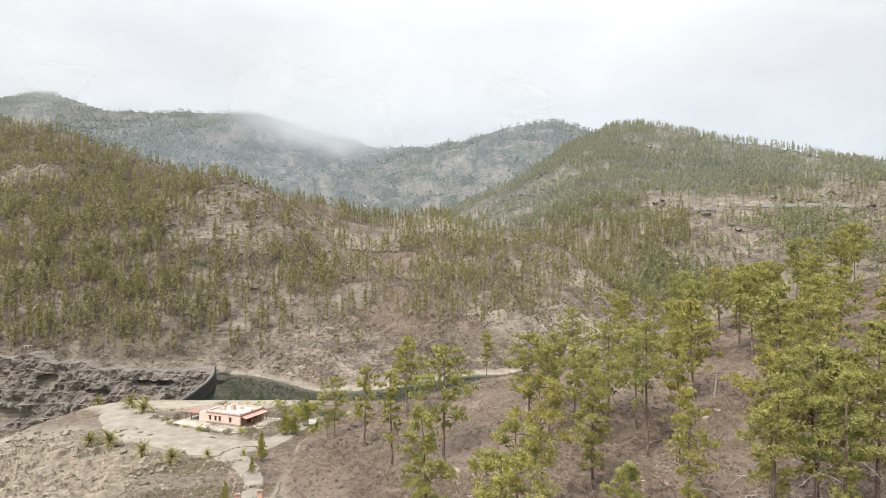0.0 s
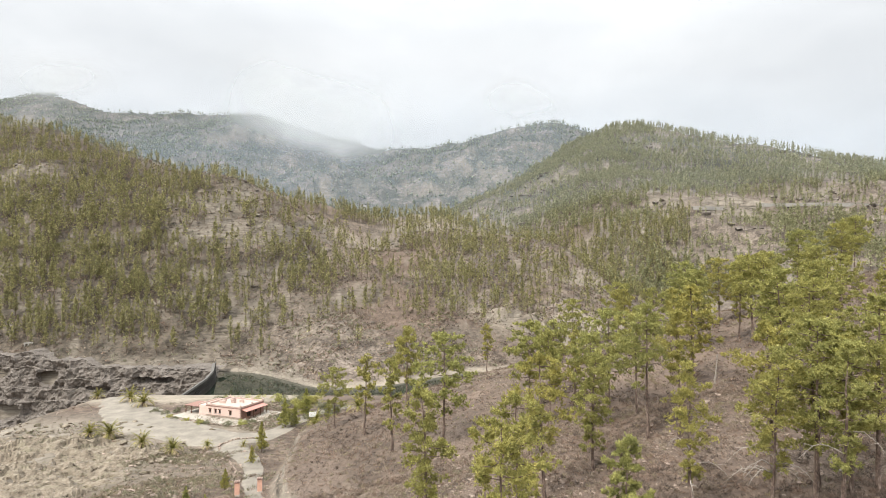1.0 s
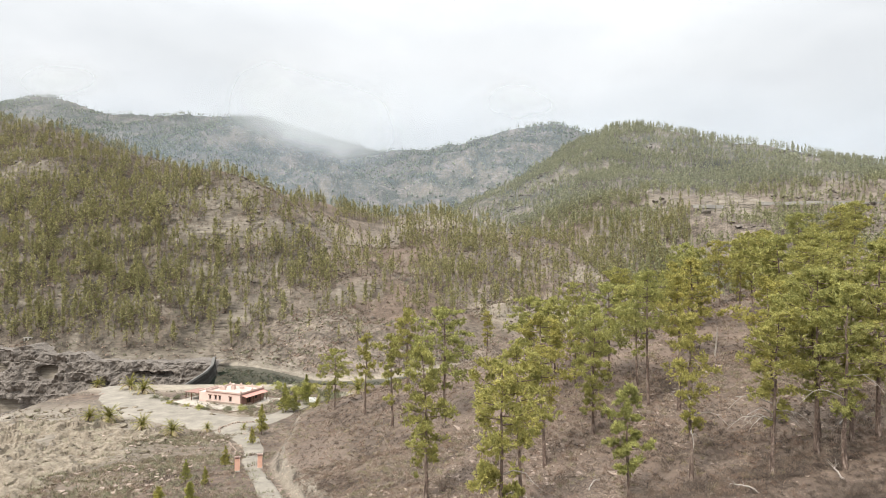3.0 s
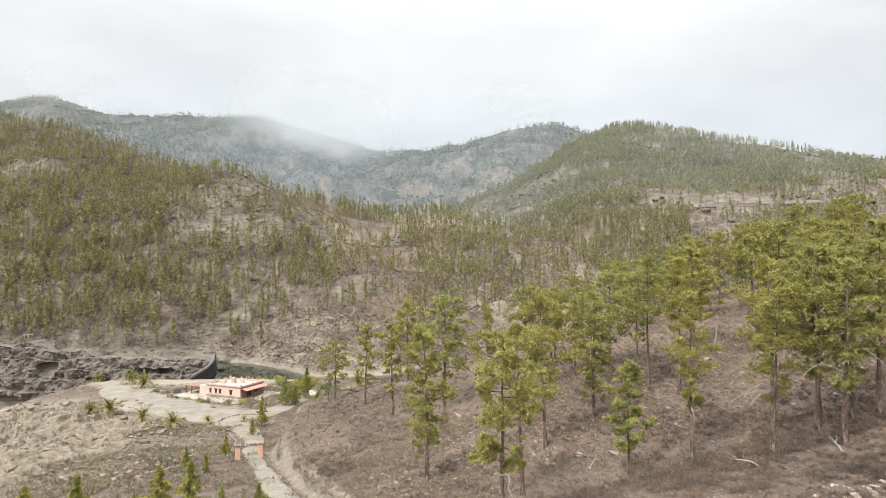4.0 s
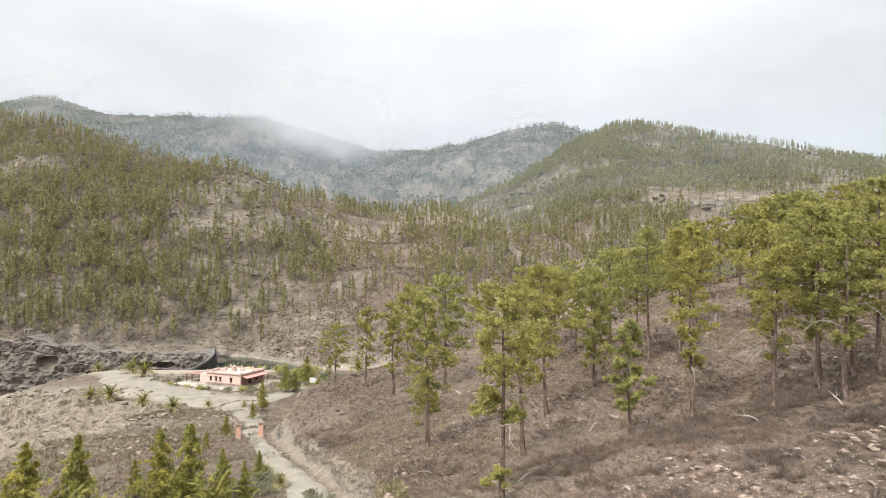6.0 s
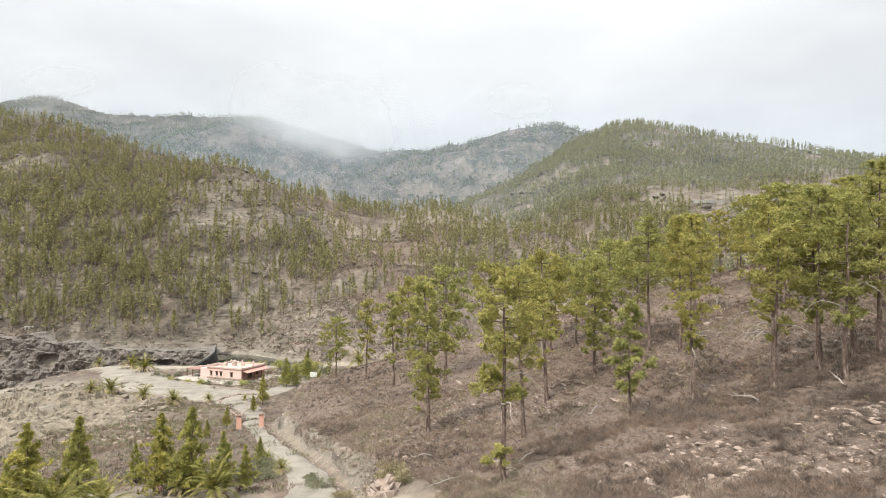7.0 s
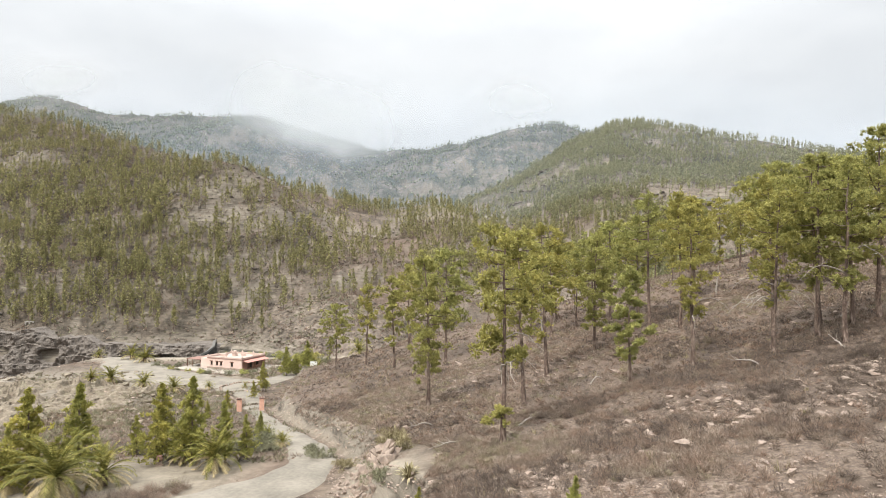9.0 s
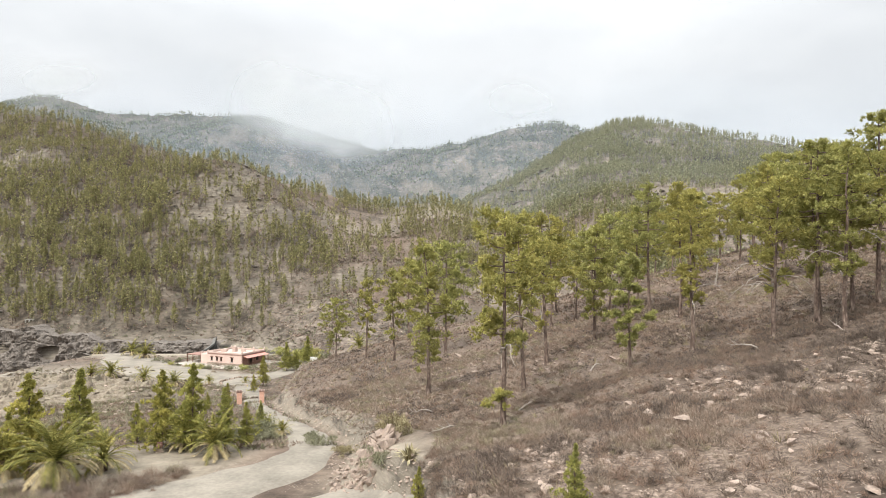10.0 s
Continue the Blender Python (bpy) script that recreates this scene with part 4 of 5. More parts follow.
def bush_field(name, label, x, y, r, count, tall, spread, width, category="scrub"):
    """Low rounded bushes of fine twigs round a denser heart, all in one mesh; every bush has a tone of its own."""
    n = len(x)
    k = 0.5 + 1.1 * r.uniform(0, 1, n) ** 1.5
    heart = np.stack([x, y, height(x, y) + 0.1 * tall * k], -1)
    # near-right bushes toned darker: lower brightness there put into their colour
    dusky = step(6, 24, x) * step(62, 42, y)
    tone = np.clip(0.5 - 0.36 * dusky + (0.55 - 0.2 * dusky) * fbm(x, y, 9, 3, 221) + r.normal(size=n) * (0.22 - 0.08 * dusky), 0, 1)
    a, e = r.uniform(0, 6.28, (n, count)), r.uniform(0.02, 1.0, (n, count))
    flat = np.sqrt(1 - e ** 2)
    d = np.stack([np.cos(a) * flat, np.sin(a) * flat, e], -1)
    root = heart[:, None] + d * np.array([0.36 * spread, 0.36 * spread, 0.55 * tall]) * r.uniform(0.1, 1.0, (n, count, 1)) * k[:, None, None]
    way = d * 0.8 + UP * 0.3 + r.normal(size=(n, count, 3)) * 0.45
    way /= np.linalg.norm(way, axis=2, keepdims=True)
    side = np.cross(way, d + r.normal(size=(n, count, 3)) * 0.4)
    side /= np.linalg.norm(side, axis=2, keepdims=True) + 1e-9
    run = tall * 0.4 * k[:, None, None] * r.uniform(0.5, 1.4, (n, count, 1))
    v = np.stack([root - side * width / 2, root + side * width / 2, root + way * run], 2).reshape(-1, 3)
    me = sheet(name, v, np.arange(len(v)).reshape(-1, 3), M_SCRUB, False, (("tone", np.repeat(tone, count * 3)),))
    tagged(new(name, me), label, category, kind="stuff")


def clear_of_track(x, y):
    toe = along(y, *SPUR_TOE)
    return (x > toe + 1.5) & (((x + 5.5) / 5.0) ** 2 + ((y - 48.0) / 9.0) ** 2 > 1)


def on_spur(x, y):
    bare = np.where(y > 52, step(0.15, -0.2, fbm(x, y, 11, 3, 161)), step(0.12, -0.12, fbm(x, y, 3.2, 3, 162) + 0.5 * fbm(x, y, 12, 2, 163) + 0.12 * step(36, 24, y)))
    return np.where(clear_of_track(x, y) & (height(x, y) > -14), (np.where(y > 52, 0.5, 0.16) + np.where(y > 52, 0.5, 0.84) * bare), 0)


def on_lowland(x, y):
    road = np.min([np.hypot(x - p[0], y - p[1]) - p[2] for p in ROAD_DISCS], axis=0)
    return np.where((x < along(y, *SPUR_TOE) - 0.5) & (road > 1.0) & (height(x, y) > -14), (0.15 + 0.85 * step(-0.1, 0.4, fbm(x, y, 14, 3, 171))) * (0.22 + 0.78 * step(-80, -62, x + 0.1 * (y - 120))), 0)


# plan of the track and the forecourt: x, y, half width
TRACK = ((-60, 24, 2.6), (-44, 34, 3.0), (-30, 42, 4.2), (-20, 48, 5.2), (-14.6, 54, 4.2), (-13.2, 60, 2.9), (-15.3, 68, 2.7), (-19.3, 76, 2.35), (-23.4, 84.5, 2.2), (-28.0, 95, 1.9),
         (-34.8, 110, 1.6), (-38.2, 119, 2.1), (-41, 130, 2.4), (-46, 141, 3.2), (-54, 151, 5.0))
FORECOURT = ((-117, 213, 3), (-111, 203, 6), (-100, 189, 9.5), (-86, 174, 11), (-70, 162.5, 9.5), (-58, 157.5, 8.0), (-49, 158.5, 5.0), (-45.5, 165, 3.4), (-43.5, 174, 2.8), (-39, 186, 2.6), (-30, 196, 2.4))
SPOIL = ((-10, 47.5, 3.5), (-5.5, 43, 2.8), (-2.5, 38.5, 1.6))
ROAD_DISCS = TRACK + FORECOURT + SPOIL


def track_strip(name, label, plan, lift=0.2, across=11):
    """A worn surface that follows the ground along a plan line, with uneven edges."""
    p = np.array(plan, float)
    t = np.concatenate([[0], np.cumsum(np.hypot(*np.diff(p[:, :2], axis=0).T))])
    fine = np.linspace(0, t[-1], int(t[-1] / 0.8))
    kernel = np.hanning(11)
    kernel /= kernel.sum()
    line = np.column_stack([np.convolve(np.pad(np.interp(fine, t, p[:, i]), 5, mode="edge"), kernel, "valid") for i in range(3)])
    d = np.gradient(line[:, :2], axis=0)
    d /= np.linalg.norm(d, axis=1, keepdims=True)
    left = np.column_stack([-d[:, 1], d[:, 0]])
    u = np.linspace(-1, 1, across)
    ragged = 1 + 0.16 * fbm(fine, fine * 0, 3.0, 3, 181)[:, None] * np.sign(u)[None]
    xy = line[:, None, :2] + left[:, None] * (u[None] * line[:, 2:3] * ragged)[..., None]
    z = height(xy[..., 0], xy[..., 1]) + lift - 0.6 * np.abs(u)[None] ** 8
    me = sheet(name, np.concatenate([xy, z[..., None]], -1).reshape(-1, 3), grid_faces(len(line), across)[:, ::-1], M_ROAD)
    return tagged(new(name, me), label, "road", kind="structure")


track_strip("road", "pale unpaved gravel track winding past the gate pillars", TRACK)
track_strip("forecourt", "pale gravel forecourt in front of the house", FORECOURT, 0.24)
track_strip("spoil_ground", "pale loose gravel beside the cut bank", SPOIL, 0.15)

srng = np.random.default_rng(55)
x, y = scatter(srng, 11000, (-0.3, 0.85), (95, 185), on_spur)
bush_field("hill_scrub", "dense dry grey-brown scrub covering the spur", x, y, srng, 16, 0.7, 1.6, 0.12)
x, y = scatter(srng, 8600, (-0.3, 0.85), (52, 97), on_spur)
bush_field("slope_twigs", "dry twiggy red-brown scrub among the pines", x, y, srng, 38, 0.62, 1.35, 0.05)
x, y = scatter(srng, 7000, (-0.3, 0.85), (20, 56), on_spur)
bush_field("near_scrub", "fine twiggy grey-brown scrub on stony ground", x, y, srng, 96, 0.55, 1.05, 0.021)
x, y = scatter(srng, 450, (-0.2, 0.8), (22, 120), on_spur)
tuft_field("hill_grass", "scattered tufts of yellowish dry grass", M_GRASS, x, y, srng, 22, 0.5, 0.7, 0.04, "grass")
x, y = scatter(srng, 6000, (-0.85, -0.15), (62, 200), on_lowland)
bush_field("lowland_scrub", "dry grey-brown scrub on the slope below the track", x, y, srng, 20, 0.6, 1.4, 0.09)
x, y = scatter(srng, 1600, (-0.85, -0.15), (62, 200), on_lowland)
tuft_field("lowland_bushes", "low grey-green bushes on stony ground", M_BUSH, x, y, srng, 16, 0.6, 1.4, 0.1, "bushes")

x, y = scatter(srng, 5200, (-1.2, -0.3), (70, 178), lambda x, y: np.where((x < -48) & (x > -128), on_lowland(x, y), 0.0))
tuft_field("knoll_grass", "low tufts of yellow-grey dry grass between the rocks of the knoll", M_TUFT, x, y, srng, 9, 0.4, 0.9, 0.08, "grass")


def beside_palms(x, y):
    band = np.abs((y - 49.0) - (x + 27) * 0.42)
    return np.where((band < 3.0) & (x < -22.5) & (x > -42), 1.0, 0)


x, y = scatter(srng, 210, (-0.95, -0.4), (38, 60), beside_palms)
bush_field("verge_scrub", "knee-high grey twiggy scrub along the gravel verge", x, y, srng, 330, 0.95, 1.9, 0.018)


def across_lake(x, y):
    z = height(x, y)
    return np.where((z > -14) & (y > 300), 0.25 + 0.75 * step(-0.1, 0.3, fbm(x, y, 30, 3, 191)), 0)


x, y = scatter(srng, 25000, (-0.8, 0.4), (300, 600), across_lake)
bush_field("slope_scrub", "patchy grey scrub on the slope across the water", x, y, srng, 7, 1.7, 2.8, 0.7)
x, y = scatter(srng, 6500, (-0.85, 0.3), (300, 600), across_lake)
tuft_field("slope_bushes", "scattered grey-green bushes on the slope across the water", M_BUSH, x, y, srng, 9, 1.3, 2.4, 0.45, "bushes")


def stone_shape(seed):
    """A broken angular stone."""
    bm = bmesh.new()
    r = np.random.default_rng(seed)
    pts = r.normal(size=(12, 3))
    pts /= np.linalg.norm(pts, axis=1, keepdims=True)
    pts *= np.array([0.6, 0.45, 0.38]) * r.uniform(0.75, 1.1, (12, 1))
    for c in pts:
        bm.verts.new(c)
    hull = bmesh.ops.convex_hull(bm, input=bm.verts[:])
    bmesh.ops.delete(bm, geom=[v for v in hull["geom_interior"] if isinstance(v, bmesh.types.BMVert)], context="VERTS")
    bmesh.ops.triangulate(bm, faces=bm.faces[:])
    bm.verts.index_update()
    return bm


def stone_arrays(seed):
    bm = stone_shape(seed)
    v = np.array([p.co[:] for p in bm.verts])
    f = np.array([[p.index for p in face.verts] for face in bm.faces])
    bm.free()
    return v, f


def stone_field(name, label, x, y, lo, hi, r, material=None):
    pile = Pile()
    kinds = [stone_arrays(500 + i) for i in range(6)]
    for px, py, pz in zip(x, y, height(x, y)):
        v, f = kinds[r.integers(6)]
        a, k = r.uniform(0, 6.28), lo + (hi - lo) * r.uniform() ** 3
        c, s = math.cos(a) * k, math.sin(a) * k
        pile.add(np.column_stack([v[:, 0] * c - v[:, 1] * s + px, v[:, 0] * s + v[:, 1] * c + py, v[:, 2] * k * 0.8 + pz + 0.1 * k]), f)
    tagged(new(name, pile.mesh(name, material or M_STONE)), label, "stones", kind="stuff")


def stony(x, y):
    return np.where(clear_of_track(x, y), 0.05 + 0.95 * step(-0.05, 0.45, fbm(x, y, 9, 3, 201)), 0)


x, y = scatter(srng, 3800, (-0.12, 0.85), (20, 95), stony)
stone_field("hill_stones", "pale pinkish stones strewn among the scrub", x, y, 0.1, 0.75, srng)
x, y = scatter(srng, 7000, (-0.12, 0.85), (18, 60), lambda x, y: np.where(clear_of_track(x, y), 0.2 + 0.8 * step(-0.2, 0.3, fbm(x, y, 6, 3, 203)), 0))
stone_field("hill_gravel", "small pale gravel scattered over the bare soil", x, y, 0.05, 0.22, srng)
x, y = scatter(srng, 1600, (-0.85, -0.2), (90, 200), lambda x, y: np.where(x < -45, on_lowland(x, y), 0.0))
stone_field("lowland_stones", "pale stones strewn over the rocky knoll", x, y, 0.15, 1.3, srng)


def craggy(x, y):
    lip = np.exp(-((x + 165) / 60) ** 2 - ((y - 490) / 28) ** 2)
    return np.where(height(x, y) > 0, lip + 0.25 * step(0.45, 0.75, fbm(x, y, 45, 3, 207, ridged=True)), 0)


x, y = scatter(srng, 650, (-0.75, 0.15), (370, 600), craggy)
stone_field("slope_crags", "dark weathered crags breaking through the wooded slope", x, y, 1.0, 5.0, srng, M_LEDGE)
x, y = scatter(srng, 700, (0.0, 0.8), (600, 1200), lambda x, y: step(0.3, 0.6, fbm(x, y, 90, 3, 209, ridged=True)))
stone_field("hillside_crags", "grey crags standing out of the far hillside", x, y, 2.0, 12.0, srng, M_LEDGE)
x, y = scatter(srng, 500, (-1.2, -0.35), (75, 175), lambda x, y: np.where((x < -62) & (x > -128), step(0.1, 0.5, fbm(x, y, 20, 3, 211, ridged=True)), 0))
stone_field("knoll_blocks", "angular brown rock blocks breaking out of the knoll", x, y, 0.4, 2.6, srng, M_KNOLL)

stone_meshes = []
for i in range(6):
    bm = stone_shape(600 + i)
    me = bpy.data.meshes.new("stone")
    bm.to_mesh(me)
    bm.free()
    me.materials.append(M_STONE)
    stone_meshes.append(me)


def boulder(x, y, size, seed, label):
    r = np.random.default_rng(seed)
    ob = new("boulder", stone_meshes[seed % 6])
    ob.matrix_basis = pose(x, y, ground_z(x, y) + size * 0.12, r.uniform(-15, 15), r.uniform(-15, 15), r.uniform(0, 360)) @ Matrix.Diagonal((size, size, size * 0.7, 1))
    tagged(ob, label, "rock", "boulders on the spur")


for i, (x, y, size) in enumerate(((18.3, 63.2, 1.3), (16.8, 62.6, 1.0), (12.8, 38.5, 1.5), (11.6, 30.6, 0.9), (13.4, 33.0, 1.3), (10.4, 34.2, 0.8), (2.5, 99.0, 1.8), (4.6, 53.0, 1.2),
                                  (7.6, 38.2, 1.0), (24.8, 47.5, 0.9), (15.4, 26.5, 0.7), (-4.0, 62.0, 0.9), (31.0, 88.0, 1.6), (41.0, 92.0, 1.5), (22.0, 44.0, 0.8))):
    boulder(x, y, size, 40 + i, "pale pinkish boulder lying among dry scrub")

# broken rock where the bank was cut
pile = empty("rock_pile", -6.5, 51.0, ground_z(-6.5, 51.0))
r = np.random.default_rng(77)
for i in range(210):
    a, b = r.uniform(), r.uniform()
    x, y = -9.4 + 4.4 * a + r.normal() * 0.35, 54.6 - 7.5 * b + 1.2 * a + r.normal() * 0.4
    k = 0.28 + (1.9 * r.uniform() ** 1.5) * (0.15 + 0.85 * a) * (1 - 0.45 * b)
    ob = new("stone", stone_meshes[i % 6])
    ob.parent = pile
    ob.matrix_basis = Matrix.Translation((-pile.location)) @ pose(x, y, ground_z(x, y) + 0.1 * k + 0.5 * a * max(0, k - 0.5), r.uniform(-50, 50), r.uniform(-50, 50), r.uniform(0, 360)) \
        @ Matrix.Diagonal((k * 1.15, k * 0.8, k * 1.1, 1))
for i in range(22):
    a, b = r.uniform(), r.uniform()
    x, y, k = -6.9 + 2.6 * a, 54.4 - 4.4 * b + 0.8 * a, r.uniform(0.9, 1.7)
    ob = new("stone", stone_meshes[(i * 5) % 6])
    ob.parent = pile
    ob.matrix_basis = Matrix.Translation((-pile.location)) @ pose(x, y, ground_z(x, y) + 0.22 * k, r.uniform(30, 80), r.uniform(-30, 30), r.uniform(-40, 40)) @ Matrix.Diagonal((k * 0.9, k * 1.1, k * 0.7, 1))
tagged(pile, "heap of broken pale angular rocks on the cut bank", "rocks")


def on_bank(x, y):
    gap = x - along(y, *SPUR_TOE)
    return np.where((gap > -1.8) & (gap < 3.0), np.where(y < 62, 1.0, 0.45), 0)


x, y = scatter(srng, 1500, (-0.36, 0.0), (38, 118), on_bank)
stone_field("bank_rubble", "loose pale rubble along the cut bank", x, y, 0.08, 0.5, srng)


def beside_track(x, y):
    gap = np.min([np.abs(np.hypot(x - q[0], y - q[1]) - q[2]) for q in ROAD_DISCS], axis=0)
    return np.where(gap < 0.8, 1.0, 0)


x, y = scatter(srng, 700, (-0.75, 0.0), (36, 215), beside_track)
stone_field("track_rubble", "small loose stones along the edges of the gravel", x, y, 0.1, 0.4, srng)


# ---- dead wood ----
def dead_tree(x, y, tall, lean, seed):
    r = np.random.default_rng(seed)
    pts = [np.array([lean * f * tall, 0.05 * f * tall, f * tall]) + r.normal(size=3) * 0.06 for f in np.linspace(0, 1, 8)]
    wood = Pile().add(*tube(pts, np.linspace(0.17, 0.05, 8), 7))
    for i in (3, 4, 5, 6):
        a = r.uniform(0, 6.28)
        wood.add(*tube([pts[i], pts[i] + np.array([math.cos(a), math.sin(a), 0.3]) * r.uniform(0.5, 1.2)], [0.05, 0.012], 5))
    ob = new("dead_tree", wood.mesh("dead_tree", M_DEAD, True))
    ob.matrix_basis = pose(x, y, ground_z(x, y) - 0.1)
    tagged(ob, "bleached leafless trunk standing among the pines", "dead tree", "dead wood")


def fallen_branch(x, y, run, turn, seed):
    r = np.random.default_rng(seed)
    pts = [np.array([run * f, 0.18 * run * math.sin(f * 2.6), 0.12 + 0.35 * math.sin(f * 3.1)]) + r.normal(size=3) * 0.05 for f in np.linspace(0, 1, 9)]
    wood = Pile().add(*tube(pts, np.linspace(0.09, 0.015, 9), 6))
    for i in (3, 5, 6, 7):
        wood.add(*tube([pts[i], pts[i] + np.array([0.5, r.uniform(-0.7, 0.7), r.uniform(0.2, 0.7)])], [0.03, 0.008], 4))
    ob = new("fallen_branch", wood.mesh("fallen_branch", M_DEAD, True))
    ob.matrix_basis = pose(x, y, ground_z(x, y), 0, 0, turn)
    tagged(ob, "bleached fallen pine branch lying in the scrub", "branch", "dead wood")


dead_tree(17.4, 104, 6.5, -0.12, 1)
dead_tree(46.0, 100, 5.0, 0.1, 2)
for i, (x, y, run, turn) in enumerate(((1.2, 52.0, 3.2, 215), (6.4, 51.5, 3.0, 20), (15.0, 61.0, 3.6, 35), (33.0, 49.0, 3.0, 60), (-1.0, 60.5, 2.6, 190), (27.0, 51.0, 2.4, 130), (40.0, 60.0, 3.4, 10))):
    fallen_branch(x, y, run, turn, 20 + i)

# ---- the house ----
def house():
    ob = empty("house", -59.9, 176.6, 0.82, -22.0)
    L, D, H = 13.2, 10.4, 3.25
    holes = [(1.2, 2.0, 1.15, 2.25), (3.3, 4.1, 1.15, 2.25), (4.9, 5.7, 1.15, 2.25), (8.9, 9.8, 1.0, 2.25)]
    shift = Matrix.Translation((-L, 0, 0))
    bm = boxes(*wall_blocks(L, H, 0.35, holes))
    bm.transform(shift)
    front = part("front_wall", bm, M_PINK, ob)
    for x0, x1, z0, z1 in holes:
        w = part("window", boxes((x0 - L - 0.06, 0.10, z0, x0 - L + 0.06, 0.26, z1), (x1 - L - 0.06, 0.10, z0, x1 - L + 0.06, 0.26, z1),
                                 (x0 - L + 0.06, 0.10, z1 - 0.1, x1 - L - 0.06, 0.26, z1), (x0 - L + 0.06, 0.10, z0, x1 - L - 0.06, 0.26, z0 + 0.08),
                                 ((x0 + x1) / 2 - L - 0.03, 0.12, z0 + 0.08, (x0 + x1) / 2 - L + 0.03, 0.24, z1 - 0.1)), M_BROWNWOOD, ob, "brown timber window frame")
        part("pane", boxes((x0 - L + 0.06, 0.17, z0 + 0.08, x1 - L - 0.06, 0.20, z1 - 0.1)), M_DARK, w)
        part("lintel", boxes((x0 - L - 0.25, -0.10, z1, x1 - L + 0.25, 0.1, z1 + 0.2)), M_BROWNWOOD, w, "brown timber lintel")
        part("sill", boxes((x0 - L - 0.15, -0.12, z0 - 0.12, x1 - L + 0.15, 0.1, z0)), M_CAPSTONE, w)
    # side wall with the porch door
    side = boxes(*wall_blocks(D, H, 0.35, [(2.4, 4.6, 0.0, 2.3), (6.2, 7.4, 0.9, 2.1)]))
    side.transform(pose(0, 0, 0, 0, 0, 90))
    # red wall turned from the sun, its shade put into the darker colour
    part("side_wall", side, M_TERRA, ob, "red plastered porch wall darkened by shade put into its colour")
    part("back_wall", boxes((-L, D - 0.35, 0, -0.35, D, H)), M_PINK, ob)
    part("end_wall", boxes((-L, 0.35, 0, -L + 0.35, D - 0.35, H)), M_PINK, ob)
    door = part("door", boxes((-0.22, 2.4, 0, -0.14, 4.6, 2.3)), M_BROWNWOOD, ob, "dark timber double door")
    part("door_panel", boxes((-0.14, 2.55, 0.15, -0.11, 3.4, 2.15), (-0.14, 3.6, 0.15, -0.11, 4.45, 2.15), bevel=0.02), M_DARK, door)
    part("window_glass", boxes((-0.2, 6.2, 0.9, -0.16, 7.4, 2.1)), M_DARK, ob)
    part("roof", boxes((-L + 0.35, 0.35, H - 0.2, -0.35, D - 0.35, H)), M_PINKROOF, ob, "flat pale pink roof terrace")
    t = 0.3
    part("parapet", boxes((-L - 0.05, -0.05, H + 0.003, 0.05, t, H + 0.5), (-L - 0.05, D - t, H + 0.003, 0.05, D + 0.05, H + 0.5),
                          (-0.25, t, H + 0.003, 0.05, D - t, H + 0.5), (-L - 0.05, t, H + 0.003, -L + 0.25, D - t, H + 0.5), bevel=0.03), M_PINKROOF, ob, "pale pink roof parapet")
    part("cornice", boxes((-L - 0.12, -0.14, H - 0.12, 0.12, -0.05, H + 0.08), (0.05, -0.05, H - 0.12, 0.14, D, H + 0.08)), M_TERRA, ob)
    for x, y in ((-0.1, 0.12), (-0.1, D - 0.12), (-0.1, D * 0.5), (-L + 0.1, 0.12), (-L + 0.1, D - 0.12), (-L * 0.33, D - 0.12), (-L * 0.66, D - 0.12)):
        bm = boxes((x - 0.22, y - 0.22, H + 0.5, x + 0.22, y + 0.22, H + 0.72))
        cone = bmesh.ops.create_cone(bm, segments=4, radius1=0.3, radius2=0.02, depth=0.45, cap_ends=True)
        bmesh.ops.transform(bm, verts=cone["verts"], matrix=pose(x, y, H + 0.945, 0, 0, 45))
        part("merlon", bm, M_PINKROOF, ob)
    # turret chimney on the roof
    bm = boxes((-8.1, 5.0, H, -7.0, 6.1, H + 0.9), (-8.2, 4.9, H + 0.9, -6.9, 6.2, H + 1.05))
    ball = bmesh.ops.create_uvsphere(bm, u_segments=12, v_segments=8, radius=0.55)
    bmesh.ops.transform(bm, verts=ball["verts"], matrix=pose(-7.55, 5.55, H + 1.35))
    part("chimney", bm, M_PINKROOF, ob, "pale domed chimney turret")
    part("roof_wall", boxes((-11.4, 3.6, H, -9.2, 4.0, H + 0.85), (-11.4, 4.0, H, -11.0, 6.4, H + 0.7)), M_PINKROOF, ob)
    part("roof_wall", boxes((-6.2, 6.6, H, -4.6, 7.0, H + 0.8), bevel=0.03), M_PINKROOF, ob)
    # lower wing
    bm = boxes((-16.4, 0.5, 0, -L - 0.05, 8.2, 2.95), bevel=0.04)
    wing = part("wing", bm, M_PINK, ob, "lower pink plastered wing")
    part("wing_parapet", boxes((-16.5, 0.4, 2.955, -16.2, 8.3, 3.35), (-16.2, 8.0, 2.955, -L - 0.06, 8.3, 3.35)), M_PINKROOF, wing)
    # open shelter at the far end
    part("shelter_roof", boxes((-22.0, 0.4, 2.25, -16.45, 6.2, 2.4), (-22.1, 0.3, 2.4, -16.45, 6.3, 2.46)), M_TERRA, ob, "low terracotta shelter roof")
    for x, y in ((-21.8, 0.6), (-19.6, 0.6), (-21.8, 6.0), (-19.6, 6.0)):
        part("post", boxes((x - 0.09, y - 0.09, 0, x + 0.09, y + 0.09, 2.245)), M_BROWNWOOD, ob)
    part("shelter_wall", boxes((-21.9, 6.05, 0, -16.45, 6.2, 2.245)), M_BROWNWOOD, ob)
    # porch
    bm = bmesh.new()
